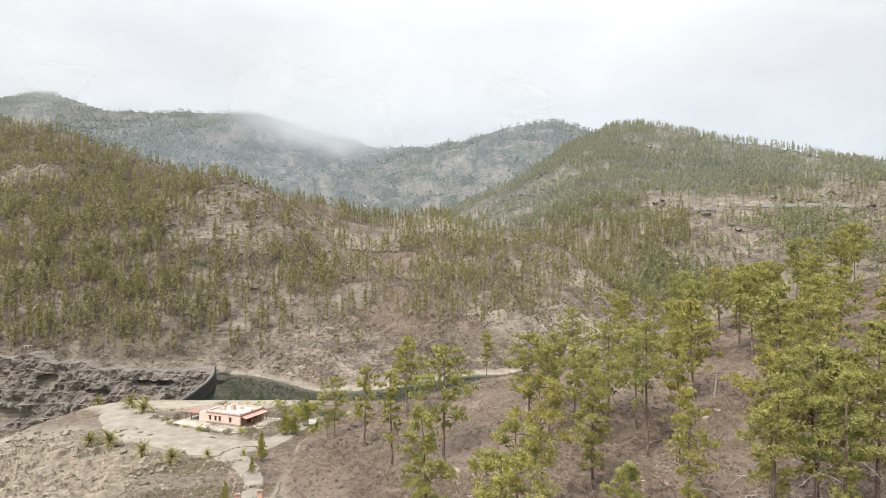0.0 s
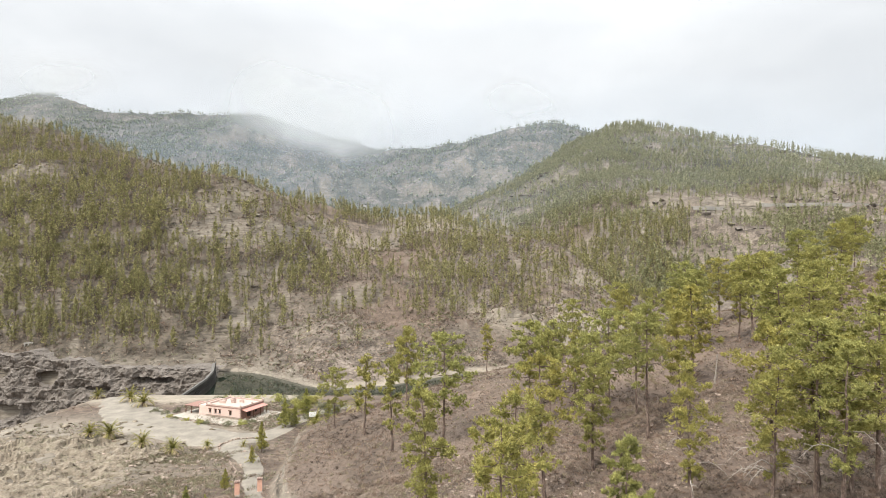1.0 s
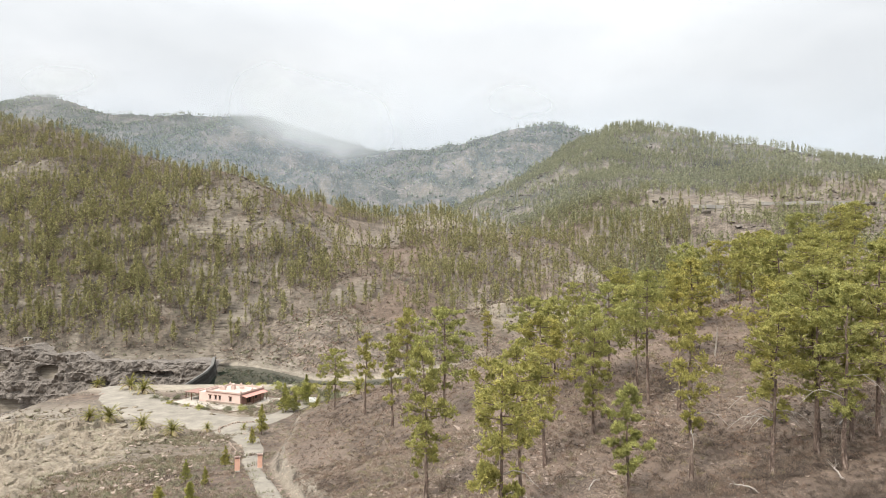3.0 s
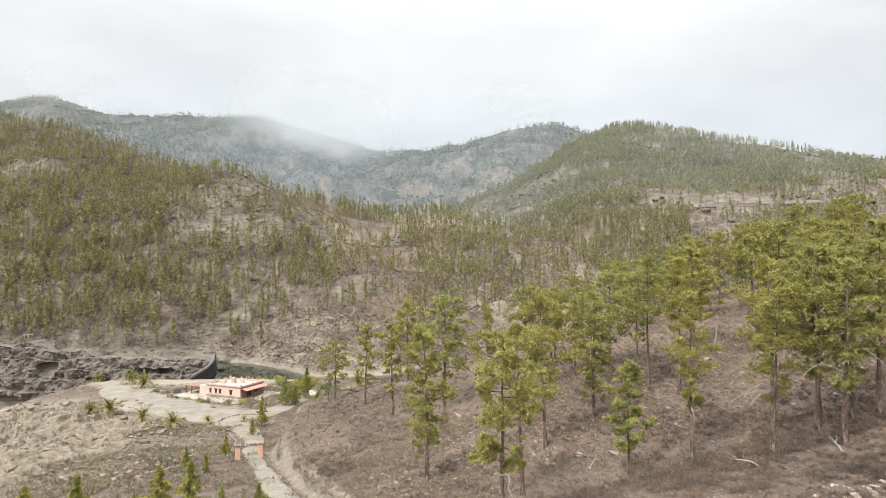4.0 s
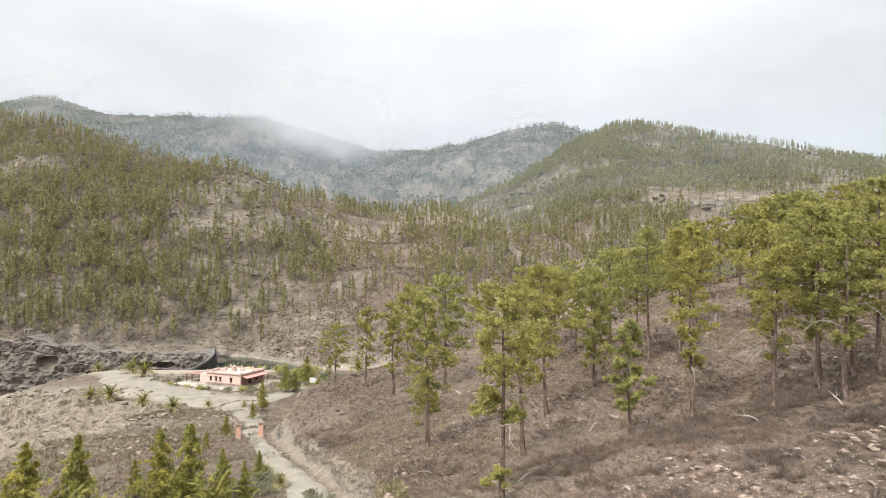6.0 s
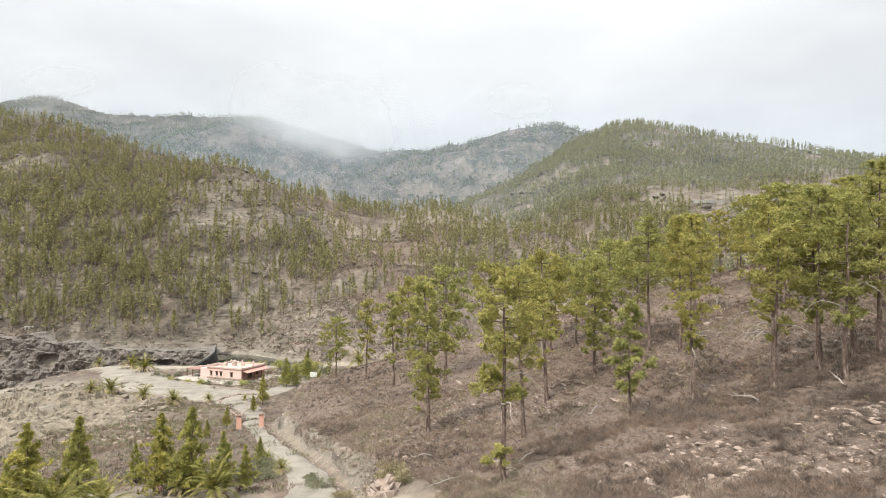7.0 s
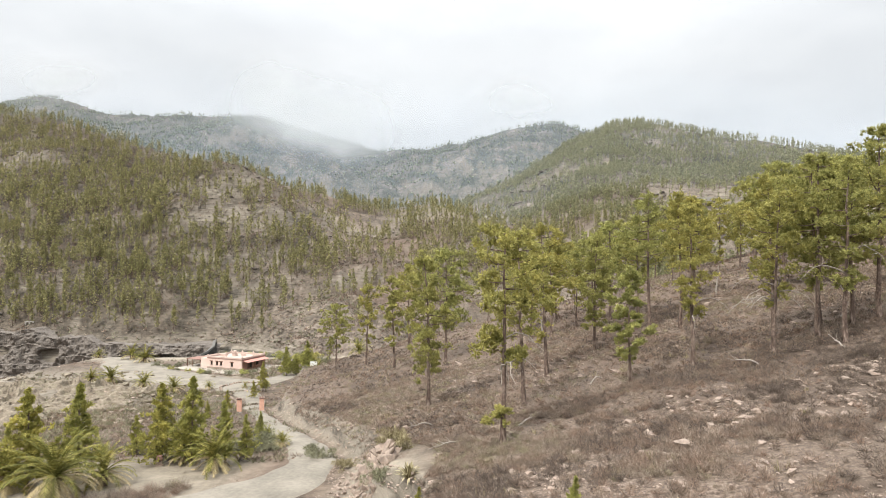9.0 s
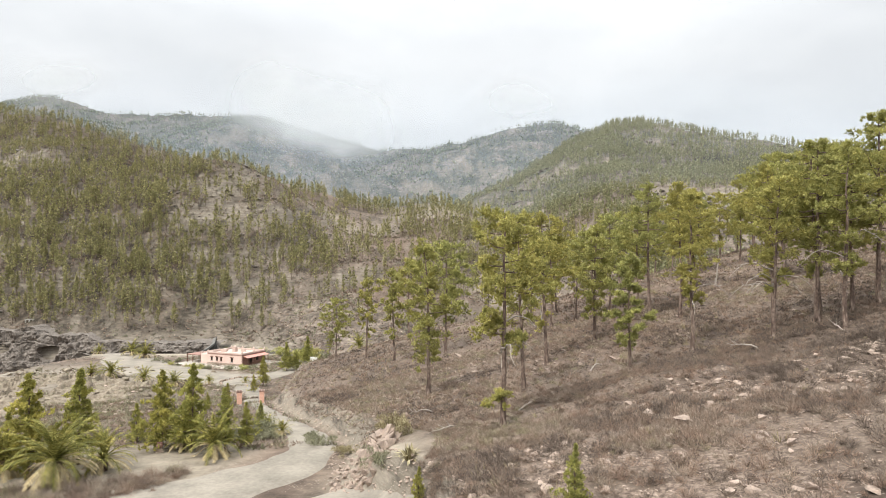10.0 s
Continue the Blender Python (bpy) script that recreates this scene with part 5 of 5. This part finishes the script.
    v = [bm.verts.new(c) for c in ((0.14, 0.3, 2.85), (1.9, 0.3, 2.4), (1.9, D - 0.4, 2.4), (0.14, D - 0.4, 2.85), (0.14, 0.3, 2.95), (1.9, 0.3, 2.5), (1.9, D - 0.4, 2.5), (0.14, D - 0.4, 2.95))]
    for q in ((0, 1, 2, 3), (4, 5, 6, 7), (0, 1, 5, 4), (1, 2, 6, 5), (2, 3, 7, 6), (3, 0, 4, 7)):
        bm.faces.new([v[i] for i in q])
    porch = part("porch_roof", bm, M_AWNING, ob, "sloping faded red porch roof")
    for y in (0.6, 3.6, 6.8, 9.7):
        part("porch_post", boxes((1.7, y - 0.07, 0, 1.84, y + 0.07, 2.42)), M_BROWNWOOD, porch)
    rail = boxes(*[(1.73, y, 0.1, 1.8, y + 0.06, 0.85) for y in np.arange(0.8, 6.7, 0.3)], (1.71, 0.67, 0.85, 1.82, 6.73, 0.93))
    part("porch_rail", rail, M_BROWNWOOD, porch)
    # rough stone skirting and terrace
    part("plinth", boxes((-L, -0.16, 0, 0.1, -0.003, 0.62), (-16.5, 0.6, 0, -16.403, 8.2, 0.6), bevel=0.04), M_STONE, ob, "rough stone skirting")
    return tagged(ob, "single-storey pink plastered house with flat parapet roof", "house")


house()


def garden_wall(name, label, plan, high, thick, z_off=0.0):
    """A low dry-stone wall along a plan line: a core with single stones along its top and faces."""
    p = np.array(plan, float)
    t = np.concatenate([[0], np.cumsum(np.hypot(*np.diff(p, axis=0).T))])
    ob = empty(name, p[0][0], p[0][1], ground_z(*p[0]))
    r = np.random.default_rng(int(abs(p[0][0]) * 10))
    n = int(t[-1] / 0.62)
    for i in range(n):
        s = (i + 0.5) / n * t[-1]
        x, y = np.interp(s, t, p[:, 0]), np.interp(s, t, p[:, 1])
        k = r.uniform(0.8, 1.15)
        st = new("stone", stone_meshes[i % 6])
        st.parent = ob
        st.matrix_basis = Matrix.Translation(-ob.location) @ pose(x + r.normal() * 0.05, y + r.normal() * 0.05, ground_z(x, y) + high * 0.4 + z_off, r.uniform(-10, 10), r.uniform(-10, 10), r.uniform(0, 360)) \
            @ Matrix.Diagonal((0.85 * k, thick * 1.5 * k, high * 1.5 * k, 1))
    return tagged(ob, label, "wall")


garden_wall("stone_wall", "low rough stone wall edging the house terrace", ((-83.0, 181.0), (-77, 176.5), (-68, 172.8), (-60, 169.6), (-55.6, 171.5), (-53, 175.5)), 0.55, 0.5)
garden_wall("stone_kerb", "low curved stone kerb round a gravel island", ((-55.0, 147.0), (-56.3, 150.5), (-54.8, 154.5), (-51.0, 157.2), (-47.4, 158.0)), 0.75, 0.6)
garden_wall("stone_row", "row of pale stones at the forecourt's edge", ((-126, 216), (-119, 219), (-112, 216)), 0.6, 0.6)
garden_wall("stone_edge", "row of stones along the edge of the track", ((-40.5, 112), (-42.5, 121), (-45, 130), (-50, 139)), 0.35, 0.35)

terrace = new("terrace", sheet("terrace", [(-82.5, 181.2, 0.85), (-60, 170.2, 0.85), (-53.6, 176, 0.85), (-50, 186, 0.85), (-76, 196, 0.85), (-82.5, 181.2, 0.1), (-60, 170.2, 0.1), (-53.6, 176, 0.1), (-50, 186, 0.1), (-76, 196, 0.1)],
                               [(0, 1, 2), (0, 2, 3), (0, 3, 4), (0, 5, 6), (0, 6, 1), (1, 6, 7), (1, 7, 2), (2, 7, 8), (2, 8, 3), (3, 8, 9), (3, 9, 4), (4, 9, 5), (4, 5, 0)], M_PAVE, False))
tagged(terrace, "pale paved terrace round the house", "terrace", kind="structure")

brng = np.random.default_rng(91)


def bush(x, y, size, seed, material, label, lift=0.0):
    r = np.random.default_rng(seed)
    c = r.normal(size=(26, 3)) * np.array([0.42, 0.42, 0.2]) * size + UP * size * 0.38
    v, f = blades(c, np.full(26, 0.24 * size), 60, 0.17 * size, 0.035 * size, r)
    stems = tube([[0, 0, -0.1], [0.05 * size, 0, 0.5 * size]], [0.05 * size, 0.02 * size], 5)
    ob = empty("bush", x, y, ground_z(x, y) + lift)
    part("stem", sheet("stem", *stems, M_BARK), M_BARK, ob)
    part("foliage", sheet("foliage", v, f, material, False), material, ob)
    tagged(ob, label, "bush", "bushes round the house")


for i, (x, y, s) in enumerate(((-70.5, 172.8, 1.6), (-68.5, 172.2, 1.3), (-61.5, 170.5, 1.7), (-57.5, 171, 1.9), (-55.8, 173.5, 1.5), (-79.5, 178, 1.2), (-82.5, 179.8, 1.3), (-86, 184.5, 1.5), (-90, 187, 1.7),
                               (-75.5, 175.6, 1.2), (-83.5, 187.5, 1.6), (-49, 178, 1.5), (-47.5, 186, 1.9))):
    bush(x, y, s, 700 + i, M_BUSH if i % 3 else M_NEEDLE, "low grey-green garden bush beside the terrace wall")
for i, (x, y, s) in enumerate(((-47, 192, 3.6), (-51, 196, 3.2), (-43, 197, 3.4), (-38.5, 190, 3.0), (-55, 200, 3.0), (-35.5, 182, 2.6), (-32.5, 176, 2.4), (-33, 186, 3.0), (-27, 172, 2.4), (-48, 202, 3.4), (-30, 168, 2.2), (-40, 178, 2.0),
                               (-68, 196, 3.4), (-74, 200, 3.0), (-62, 198, 3.2))):
    bush(x, y, s, 740 + i, M_BUSH if i % 2 else M_NEEDLE, "tall grey-green bush between the house and the water")
for i, (x, y, s) in enumerate(((-13.4, 63.4, 1.8), (-10.0, 58.8, 1.2), (-4.6, 55.0, 2.2), (-5.4, 49.0, 1.5), (-21.4, 72.2, 1.7), (-22.9, 74.4, 1.5), (-20.6, 67.0, 1.6), (-23.4, 68.0, 1.7))):
    bush(x, y, s, 780 + i, M_GRASS if i in (1, 2) else M_BUSH, "dry bush at the edge of the gravel track")


def agave(x, y, size, seed):
    r = np.random.default_rng(seed)
    tri = []
    for i in range(46):
        a, e = i * 2.4, r.uniform(0.25, 1.35)
        way = np.array([math.cos(a) * math.cos(e), math.sin(a) * math.cos(e), math.sin(e)])
        side = np.array([-math.sin(a), math.cos(a), 0]) * 0.05
        mid = way * 0.6 + UP * 0.05
        tip = way * 1.0 - UP * 0.25 * math.cos(e)
        tri += [(-side, side, mid + side), (-side, mid + side, mid - side), (mid - side, mid + side, tip)]
    v = np.array(tri).reshape(-1, 3) * size
    ob = new("grass_clump", sheet("grass_clump", v, np.arange(len(v)).reshape(-1, 3), M_GRASS, False))
    ob.location = (x, y, ground_z(x, y))
    tagged(ob, "yellow-green clump of spiky leaves on the bank", "plant", "spiky clumps")


agave(-2.7, 44.5, 1.5, 1)
agave(-3.2, 40.6, 1.5, 2)
agave(-19.3, 68.0, 1.0, 3)

# ---- gate pillars ----
def gate_pillar():
    ob = empty("gate_pillar", 0, 0, 0)
    w = 0.41
    part("foot", boxes((-w - 0.06, -w - 0.06, -0.4, w + 0.06, w + 0.06, 0.28), bevel=0.03), M_CAPSTONE, ob, "pale stone footing")
    part("shaft", boxes((-w, -w, 0.28, w, w, 2.45), bevel=0.02), M_ORANGE, ob)
    part("collar", boxes((-w - 0.08, -w - 0.08, 2.45, w + 0.08, w + 0.08, 2.55), bevel=0.02), M_TERRA, ob)
    for k in range(5):
        x = -w + 0.02 + k * (2 * w - 0.04) / 4
        bm = bmesh.new()
        c = bmesh.ops.create_cone(bm, segments=10, radius1=0.13, radius2=0.13, depth=2 * w + 0.3, cap_ends=True)
        bmesh.ops.transform(bm, verts=c["verts"], matrix=pose(x, 0, 2.65, 78, 0, 0))
        part("roof_tile", bm, M_TERRA if k % 2 else M_PINKROOF, ob)
    return tagged(ob, "orange plastered gate pillar with tiled cap", "pillar", "gate pillars")


pillar = gate_pillar()
pillar.matrix_basis = pose(-37.3, 108.6, ground_z(-37.3, 108.6), 0, 0, 12)
copy_thing(pillar, pose(-34.1, 111.6, ground_z(-34.1, 111.6), 0, 0, 12))

# ---- urn on a stone block ----
def urn():
    ob = empty("garden_urn", -28.9, 60.6, ground_z(-28.9, 60.6), 20)
    part("pedestal", boxes((-0.55, -0.5, -0.2, 0.55, 0.5, 0.22), (-0.4, -0.38, 0.22, 0.4, 0.38, 0.62), bevel=0.06), M_STONE, ob, "rough pale stone pedestal")
    prof = ((0.16, 0.62), (0.3, 0.72), (0.42, 0.9), (0.44, 1.05), (0.36, 1.2), (0.3, 1.27), (0.38, 1.33), (0.38, 1.38), (0.3, 1.38), (0.26, 1.1))
    v = np.array([[rr * math.cos(a), rr * math.sin(a), z] for rr, z in prof for a in np.linspace(0, 2 * math.pi, 18, endpoint=False)])
    part("pot", sheet("pot", v, grid_faces(len(prof), 18, True), M_TERRA), M_TERRA, ob, "round terracotta pot")
    ob.scale = (0.72, 0.72, 0.72)
    tagged(ob, "terracotta pot standing on a pale stone block", "urn")


urn()

# ---- notice board ----
sign = empty("notice_board", -37.6, 172.0, ground_z(-37.6, 172.0) + 0.0, -10)
part("board", boxes((-1.0, -0.04, 2.3, 1.0, 0.04, 3.7), bevel=0.01), M_WHITE, sign)
for x in (-0.8, 0.8):
    part("post", boxes((x - 0.05, 0.043, -0.3, x + 0.05, 0.14, 3.6)), M_BROWNWOOD, sign)
tagged(sign, "blank white notice board on two posts", "sign")

# ---- the dam ----
def dam():
    ys_ = np.linspace(246, 343, 60)
    xs_ = along(ys_, *DAM_LINE)
    d = np.gradient(np.column_stack([xs_, ys_]), axis=0)
    d /= np.linalg.norm(d, axis=1, keepdims=True)
    right = np.column_stack([d[:, 1], -d[:, 0]])
    ob = empty("dam", xs_[0], ys_[0], 0)

    def ribbon(profile):
        pts = [np.column_stack([xs_ + right[:, 0] * o - xs_[0], ys_ + right[:, 1] * o - ys_[0], np.full(60, z)]) for o, z in profile]
        v = np.stack(pts, 1).reshape(-1, 3)
        n = len(profile)
        f = grid_faces(60, n, True)
        caps = [list(range(n)), list(range(59 * n, 60 * n))]
        me = bpy.data.meshes.new("dam_body")
        me.from_pydata(v.tolist(), [], [tuple(q) for q in f.tolist()] + caps)
        return me

    for name, profile, mat, label in (
            ("body", ((2.2, -40), (1.5, -13.5), (0.6, -13.3), (0.5, -10.6), (-0.7, -10.6), (-5.0, -40)), M_CONCRETE, "stepped dark concrete wall"),
            ("crest", ((0.7, -10.6), (0.7, -10.2), (-0.9, -10.2), (-0.9, -10.6)), M_CREST, "pale concrete crest walk"),
            ("parapet", ((0.7, -10.19), (0.7, -9.6), (0.45, -9.6), (0.45, -10.19)), M_CREST, "")):
        me = ribbon(profile)
        me.name = name
        me.materials.append(mat)
        part(name, me, mat, ob, label)
    for k in range(3):
        me = ribbon(((1.25 - 0.25 * k, -12.9 + 0.75 * k), (1.25 - 0.25 * k, -12.7 + 0.75 * k), (0.4, -12.7 + 0.75 * k), (0.4, -12.9 + 0.75 * k)))
        me.materials.append(M_CONCRETE)
        part("ledge", me, M_CONCRETE, ob)
    tagged(ob, "curved dark concrete dam wall holding the reservoir", "dam")


dam()

# ---- road cut into the far hillside ----
def hill_road(name, s0, s1, py_level, y_guess, label):
    s = np.linspace(s0, s1, 60)
    pts = []
    for q in s:
        yy = np.linspace(y_guess - 130, y_guess + 130, 200)
        zz = height(q * yy, yy)
        i = int(np.argmin(np.abs(zz - py_level)))
        pts.append((q * yy[i], yy[i], zz[i]))
    p = np.array(pts)
    ker = np.ones(9) / 9
    p = np.column_stack([np.convolve(np.pad(p[:, i], 4, mode="edge"), ker, "valid") for i in range(3)])
    ob = empty(name, *p[30])
    v = np.concatenate([np.column_stack([p[:, 0], p[:, 1] - 5 + dy, p[:, 2] + dz]) for dy, dz in ((0, -3.4), (0, 0.6), (0.6, 0.6), (0.6, 0.2), (7, 0.2), (7, -3.5))]) - p[30]
    f = []
    for a in range(5):
        for i in range(59):
            f.append((a * 60 + i, a * 60 + i + 1, (a + 1) * 60 + i + 1, (a + 1) * 60 + i))
    part("retaining_wall", sheet("retaining_wall", v, f, M_CAPSTONE, False), M_CAPSTONE, ob)
    tagged(ob, label, "road wall", kind="structure")


hill_road("mountain_road", 0.53, 0.80, 116, 700, "pale retaining wall of a mountain road across the hillside")
hill_road("upper_road", 0.42, 0.475, 112, 720, "pale retaining wall of a mountain road across the hillside")


# ---- rock wall of the gorge, with a shallow cave ----
def gorge_wall():
    u = np.linspace(-330, -126, 380)
    h = np.linspace(-46, -6, 90)
    x, z = np.meshgrid(u, h, indexing="ij")
    top = along(x, (-330, -3), (-240, -5), (-205, -10), (-180, -12), (-126, -11)) + 4 * fbm(x, x * 0, 14, 5, 901)
    z = -46 + (z + 46) / 40 * (top + 46)
    base = 347 + 0.09 * (-x - 200) + (z + 8) * 0.34
    out = 4.5 * fbm(x, z * 0.6, 30, 3, 902, ridged=True) + 2.6 * fbm(x * 1.1, z * 0.8, 8, 4, 903, ridged=True) + 0.9 * fbm(x, z * 1.2, 2.5, 3, 904)
    out = out + 1.3 * fbm(x, z * 0.2, 4, 4, 906, ridged=True) + 0.7 * fbm(x, z, 1.6, 2, 907)
    ledge = z / 6.5 + 0.5 * fbm(x, z, 20, 2, 905)
    out = out + 1.4 * (ledge - np.floor(ledge))
    for cx, cz, rx, rz, deep in ((-229, -18, 7.0, 2.6, 9), (-252, -36, 12, 3, 8), (-170, -19, 7, 1.3, 5), (-158, -18.5, 5, 1.2, 5), (-196, -24, 8, 1.6, 4), (-262, -17, 7, 1.6, 4)):
        dome = np.clip(1 - ((x - cx) / rx) ** 2 - (np.where(z > cz, (z - cz) / rz, (z - cz) / (rz * 2.2))) ** 2, 0, 1)
        out = out - deep * dome ** 0.3
    y = base - out
    y[:, -1] += 14
    me = sheet("gorge_wall", np.stack([x, y, z], -1).reshape(-1, 3), grid_faces(380, 90), M_LEDGE, False)
    tagged(new("gorge_wall", me), "layered grey rock cliff with shallow caves", "cliff", kind="structure")


gorge_wall()


# ---- bare rock of the knoll, in tilted broken ledges ----
def knoll_outcrop():
    xs_, ys_ = np.meshgrid(np.arange(-128, -56, 0.42), np.arange(76, 176, 0.55), indexing="ij")
    base = height(xs_, ys_)
    bend = fbm(xs_, ys_, 16, 4, 911)
    q = (xs_ * 0.42 - ys_ * 0.30 + 5.0 * bend) / 2.6
    saw = q - np.floor(q)
    q2 = (xs_ * 0.15 + ys_ * 0.55 + 4.0 * fbm(xs_, ys_, 9, 3, 912)) / 3.4
    saw2 = q2 - np.floor(q2)
    blocks = fbm(xs_, ys_, 3.2, 4, 913, ridged=True)
    rise = 1.0 * saw ** 1.5 * step(-0.3, 0.3, fbm(xs_, ys_, 18, 3, 914)) + 0.8 * saw2 ** 2 * step(-0.1, 0.4, fbm(xs_, ys_, 14, 3, 915)) + 0.8 * blocks + 0.35 * fbm(xs_, ys_, 1.3, 2, 919)
    fissure = step(0.86, 0.97, fbm(xs_, ys_, 11, 2, 917, ridged=True)) + 0.8 * step(0.84, 0.96, fbm(xs_ * 1.6, ys_, 6, 2, 918, ridged=True))
    rise = rise - 1.7 * np.clip(fissure, 0, 1.2)
    edge = step(-58, -72, xs_ + 0.12 * (ys_ - 120)) * step(76, 88, ys_) * step(172, 150, ys_)
    palms_flat = step(2.0, 9.0, np.min([np.hypot(xs_ - q_[0], ys_ - q_[1]) - q_[2] for q_ in FORECOURT], axis=0))
    bare = step(-0.55, -0.2, fbm(xs_, ys_, 24, 3, 916))
    rim = -119 + 5 * fbm(xs_ * 0, ys_, 30, 3, 5) + 0.3 * np.maximum(165 - ys_, 0)
    edge = edge * step(-9, -3, xs_ - rim)
    z = base - 1.2 + (rise + 1.25) * edge * palms_flat * (0.35 + 0.65 * bare)
    n, k = xs_.shape
    me = sheet("knoll_outcrop", np.stack([xs_, ys_, z], -1).reshape(-1, 3), grid_faces(n, k)[:, ::-1], M_KNOLL, False)
    tagged(new("knoll_outcrop", me), "bare cracked yellowish rock ledges of the knoll", "rock", kind="structure")


knoll_outcrop()


# ---- low concrete parapet on the far bank ----
ledge = empty("concrete_parapet", -252.0, 361.0, ground_z(-252.0, 361.0), 14)
part("slab", boxes((-2.6, -0.4, 0.5, 2.6, 0.4, 1.1), bevel=0.05), M_CAPSTONE, ledge)
for x in (-2.1, 0.0, 2.1):
    part("pier", boxes((x - 0.35, -0.35, -1.5, x + 0.35, 0.35, 0.497)), M_CAPSTONE, ledge)
tagged(ledge, "short whitish concrete parapet on the rocky bank", "parapet")

# ---- low cloud on the summits, tinted sheets standing in for distance haze ----
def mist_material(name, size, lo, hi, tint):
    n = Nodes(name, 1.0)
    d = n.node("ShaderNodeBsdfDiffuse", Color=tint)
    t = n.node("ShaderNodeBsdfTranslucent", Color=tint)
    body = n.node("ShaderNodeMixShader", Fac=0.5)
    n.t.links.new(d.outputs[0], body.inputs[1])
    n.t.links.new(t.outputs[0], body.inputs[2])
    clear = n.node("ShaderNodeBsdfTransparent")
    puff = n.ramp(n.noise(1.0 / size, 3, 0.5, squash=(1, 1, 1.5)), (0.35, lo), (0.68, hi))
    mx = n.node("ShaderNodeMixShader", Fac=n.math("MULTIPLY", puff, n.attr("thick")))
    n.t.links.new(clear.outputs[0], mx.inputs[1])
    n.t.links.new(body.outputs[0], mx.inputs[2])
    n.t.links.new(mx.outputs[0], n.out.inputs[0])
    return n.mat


def mist(name, label, material, y0, z0, z1, bulge, seed, thick):
    """A wide sheet across the valley, for cloud and for distance haze; thick(s, z) says how dense it is at a bearing
    and a height.
    """
    s, z = np.meshgrid(np.linspace(-1.15, 1.15, 240), np.linspace(z0, z1, 70), indexing="ij")
    y = y0 + bulge * fbm(s * 6, z / 120, 1.0, 3, seed)
    dense = np.clip(thick(s, z + 30 * fbm(s * y0, z, 130, 4, seed + 5)), 0.004, 1)
    me = sheet(name, np.stack([s * y, y, z], -1).reshape(-1, 3), grid_faces(240, 70), material, True, (("thick", dense.ravel()),))
    tagged(new(name, me), label, "cloud", kind="stuff")


def cloud_cover(s, z):
    """Cloud lying on the long crest, with thinner caps on two summits."""
    base = np.interp(s, (-0.42, -0.367, -0.27, -0.17, -0.1), (625, 580, 515, 478, 462))
    bank = step(-105, 5, z - base) * np.exp(-np.abs((s + 0.225) / 0.135) ** 3) * np.exp(-(np.maximum(z - base - 40, 0) / 170) ** 2)
    cap = 0.7 * np.exp(-((s - 0.13) / 0.06) ** 2 - ((z - 610) / 70) ** 2)
    west = 0.65 * np.exp(-((s + 0.66) / 0.08) ** 2 - ((z - 690) / 70) ** 2)
    return np.maximum(bank, np.maximum(cap, west))


M_CLOUD = mist_material("cloud_vapour", 300, 0.75, 1.0, (0.84, 0.855, 0.865))
# tinted see-through sheets stand in for the haze of distant air
M_HAZE_THIN = mist_material("thin_haze", 600, 0.17, 0.24, (0.42, 0.55, 0.73))
M_HAZE_NEAR = mist_material("faint_haze", 500, 0.06, 0.10, (0.66, 0.74, 0.80))
mist("cloud_bank", "white cloud drifting over the mountain crests", M_CLOUD, 2050, -50, 1150, 8, 800, cloud_cover)
mist("valley_mist", "thin blue-grey sheet for distance haze across the upper valley", M_HAZE_THIN, 1300, -30, 800, 30, 842, lambda s, z: step(520, 280, z))
mist("valley_mist", "thin blue-grey sheet for distance haze above the near ridge", M_HAZE_NEAR, 780, -50, 520, 20, 843, lambda s, z: step(340, 200, z))
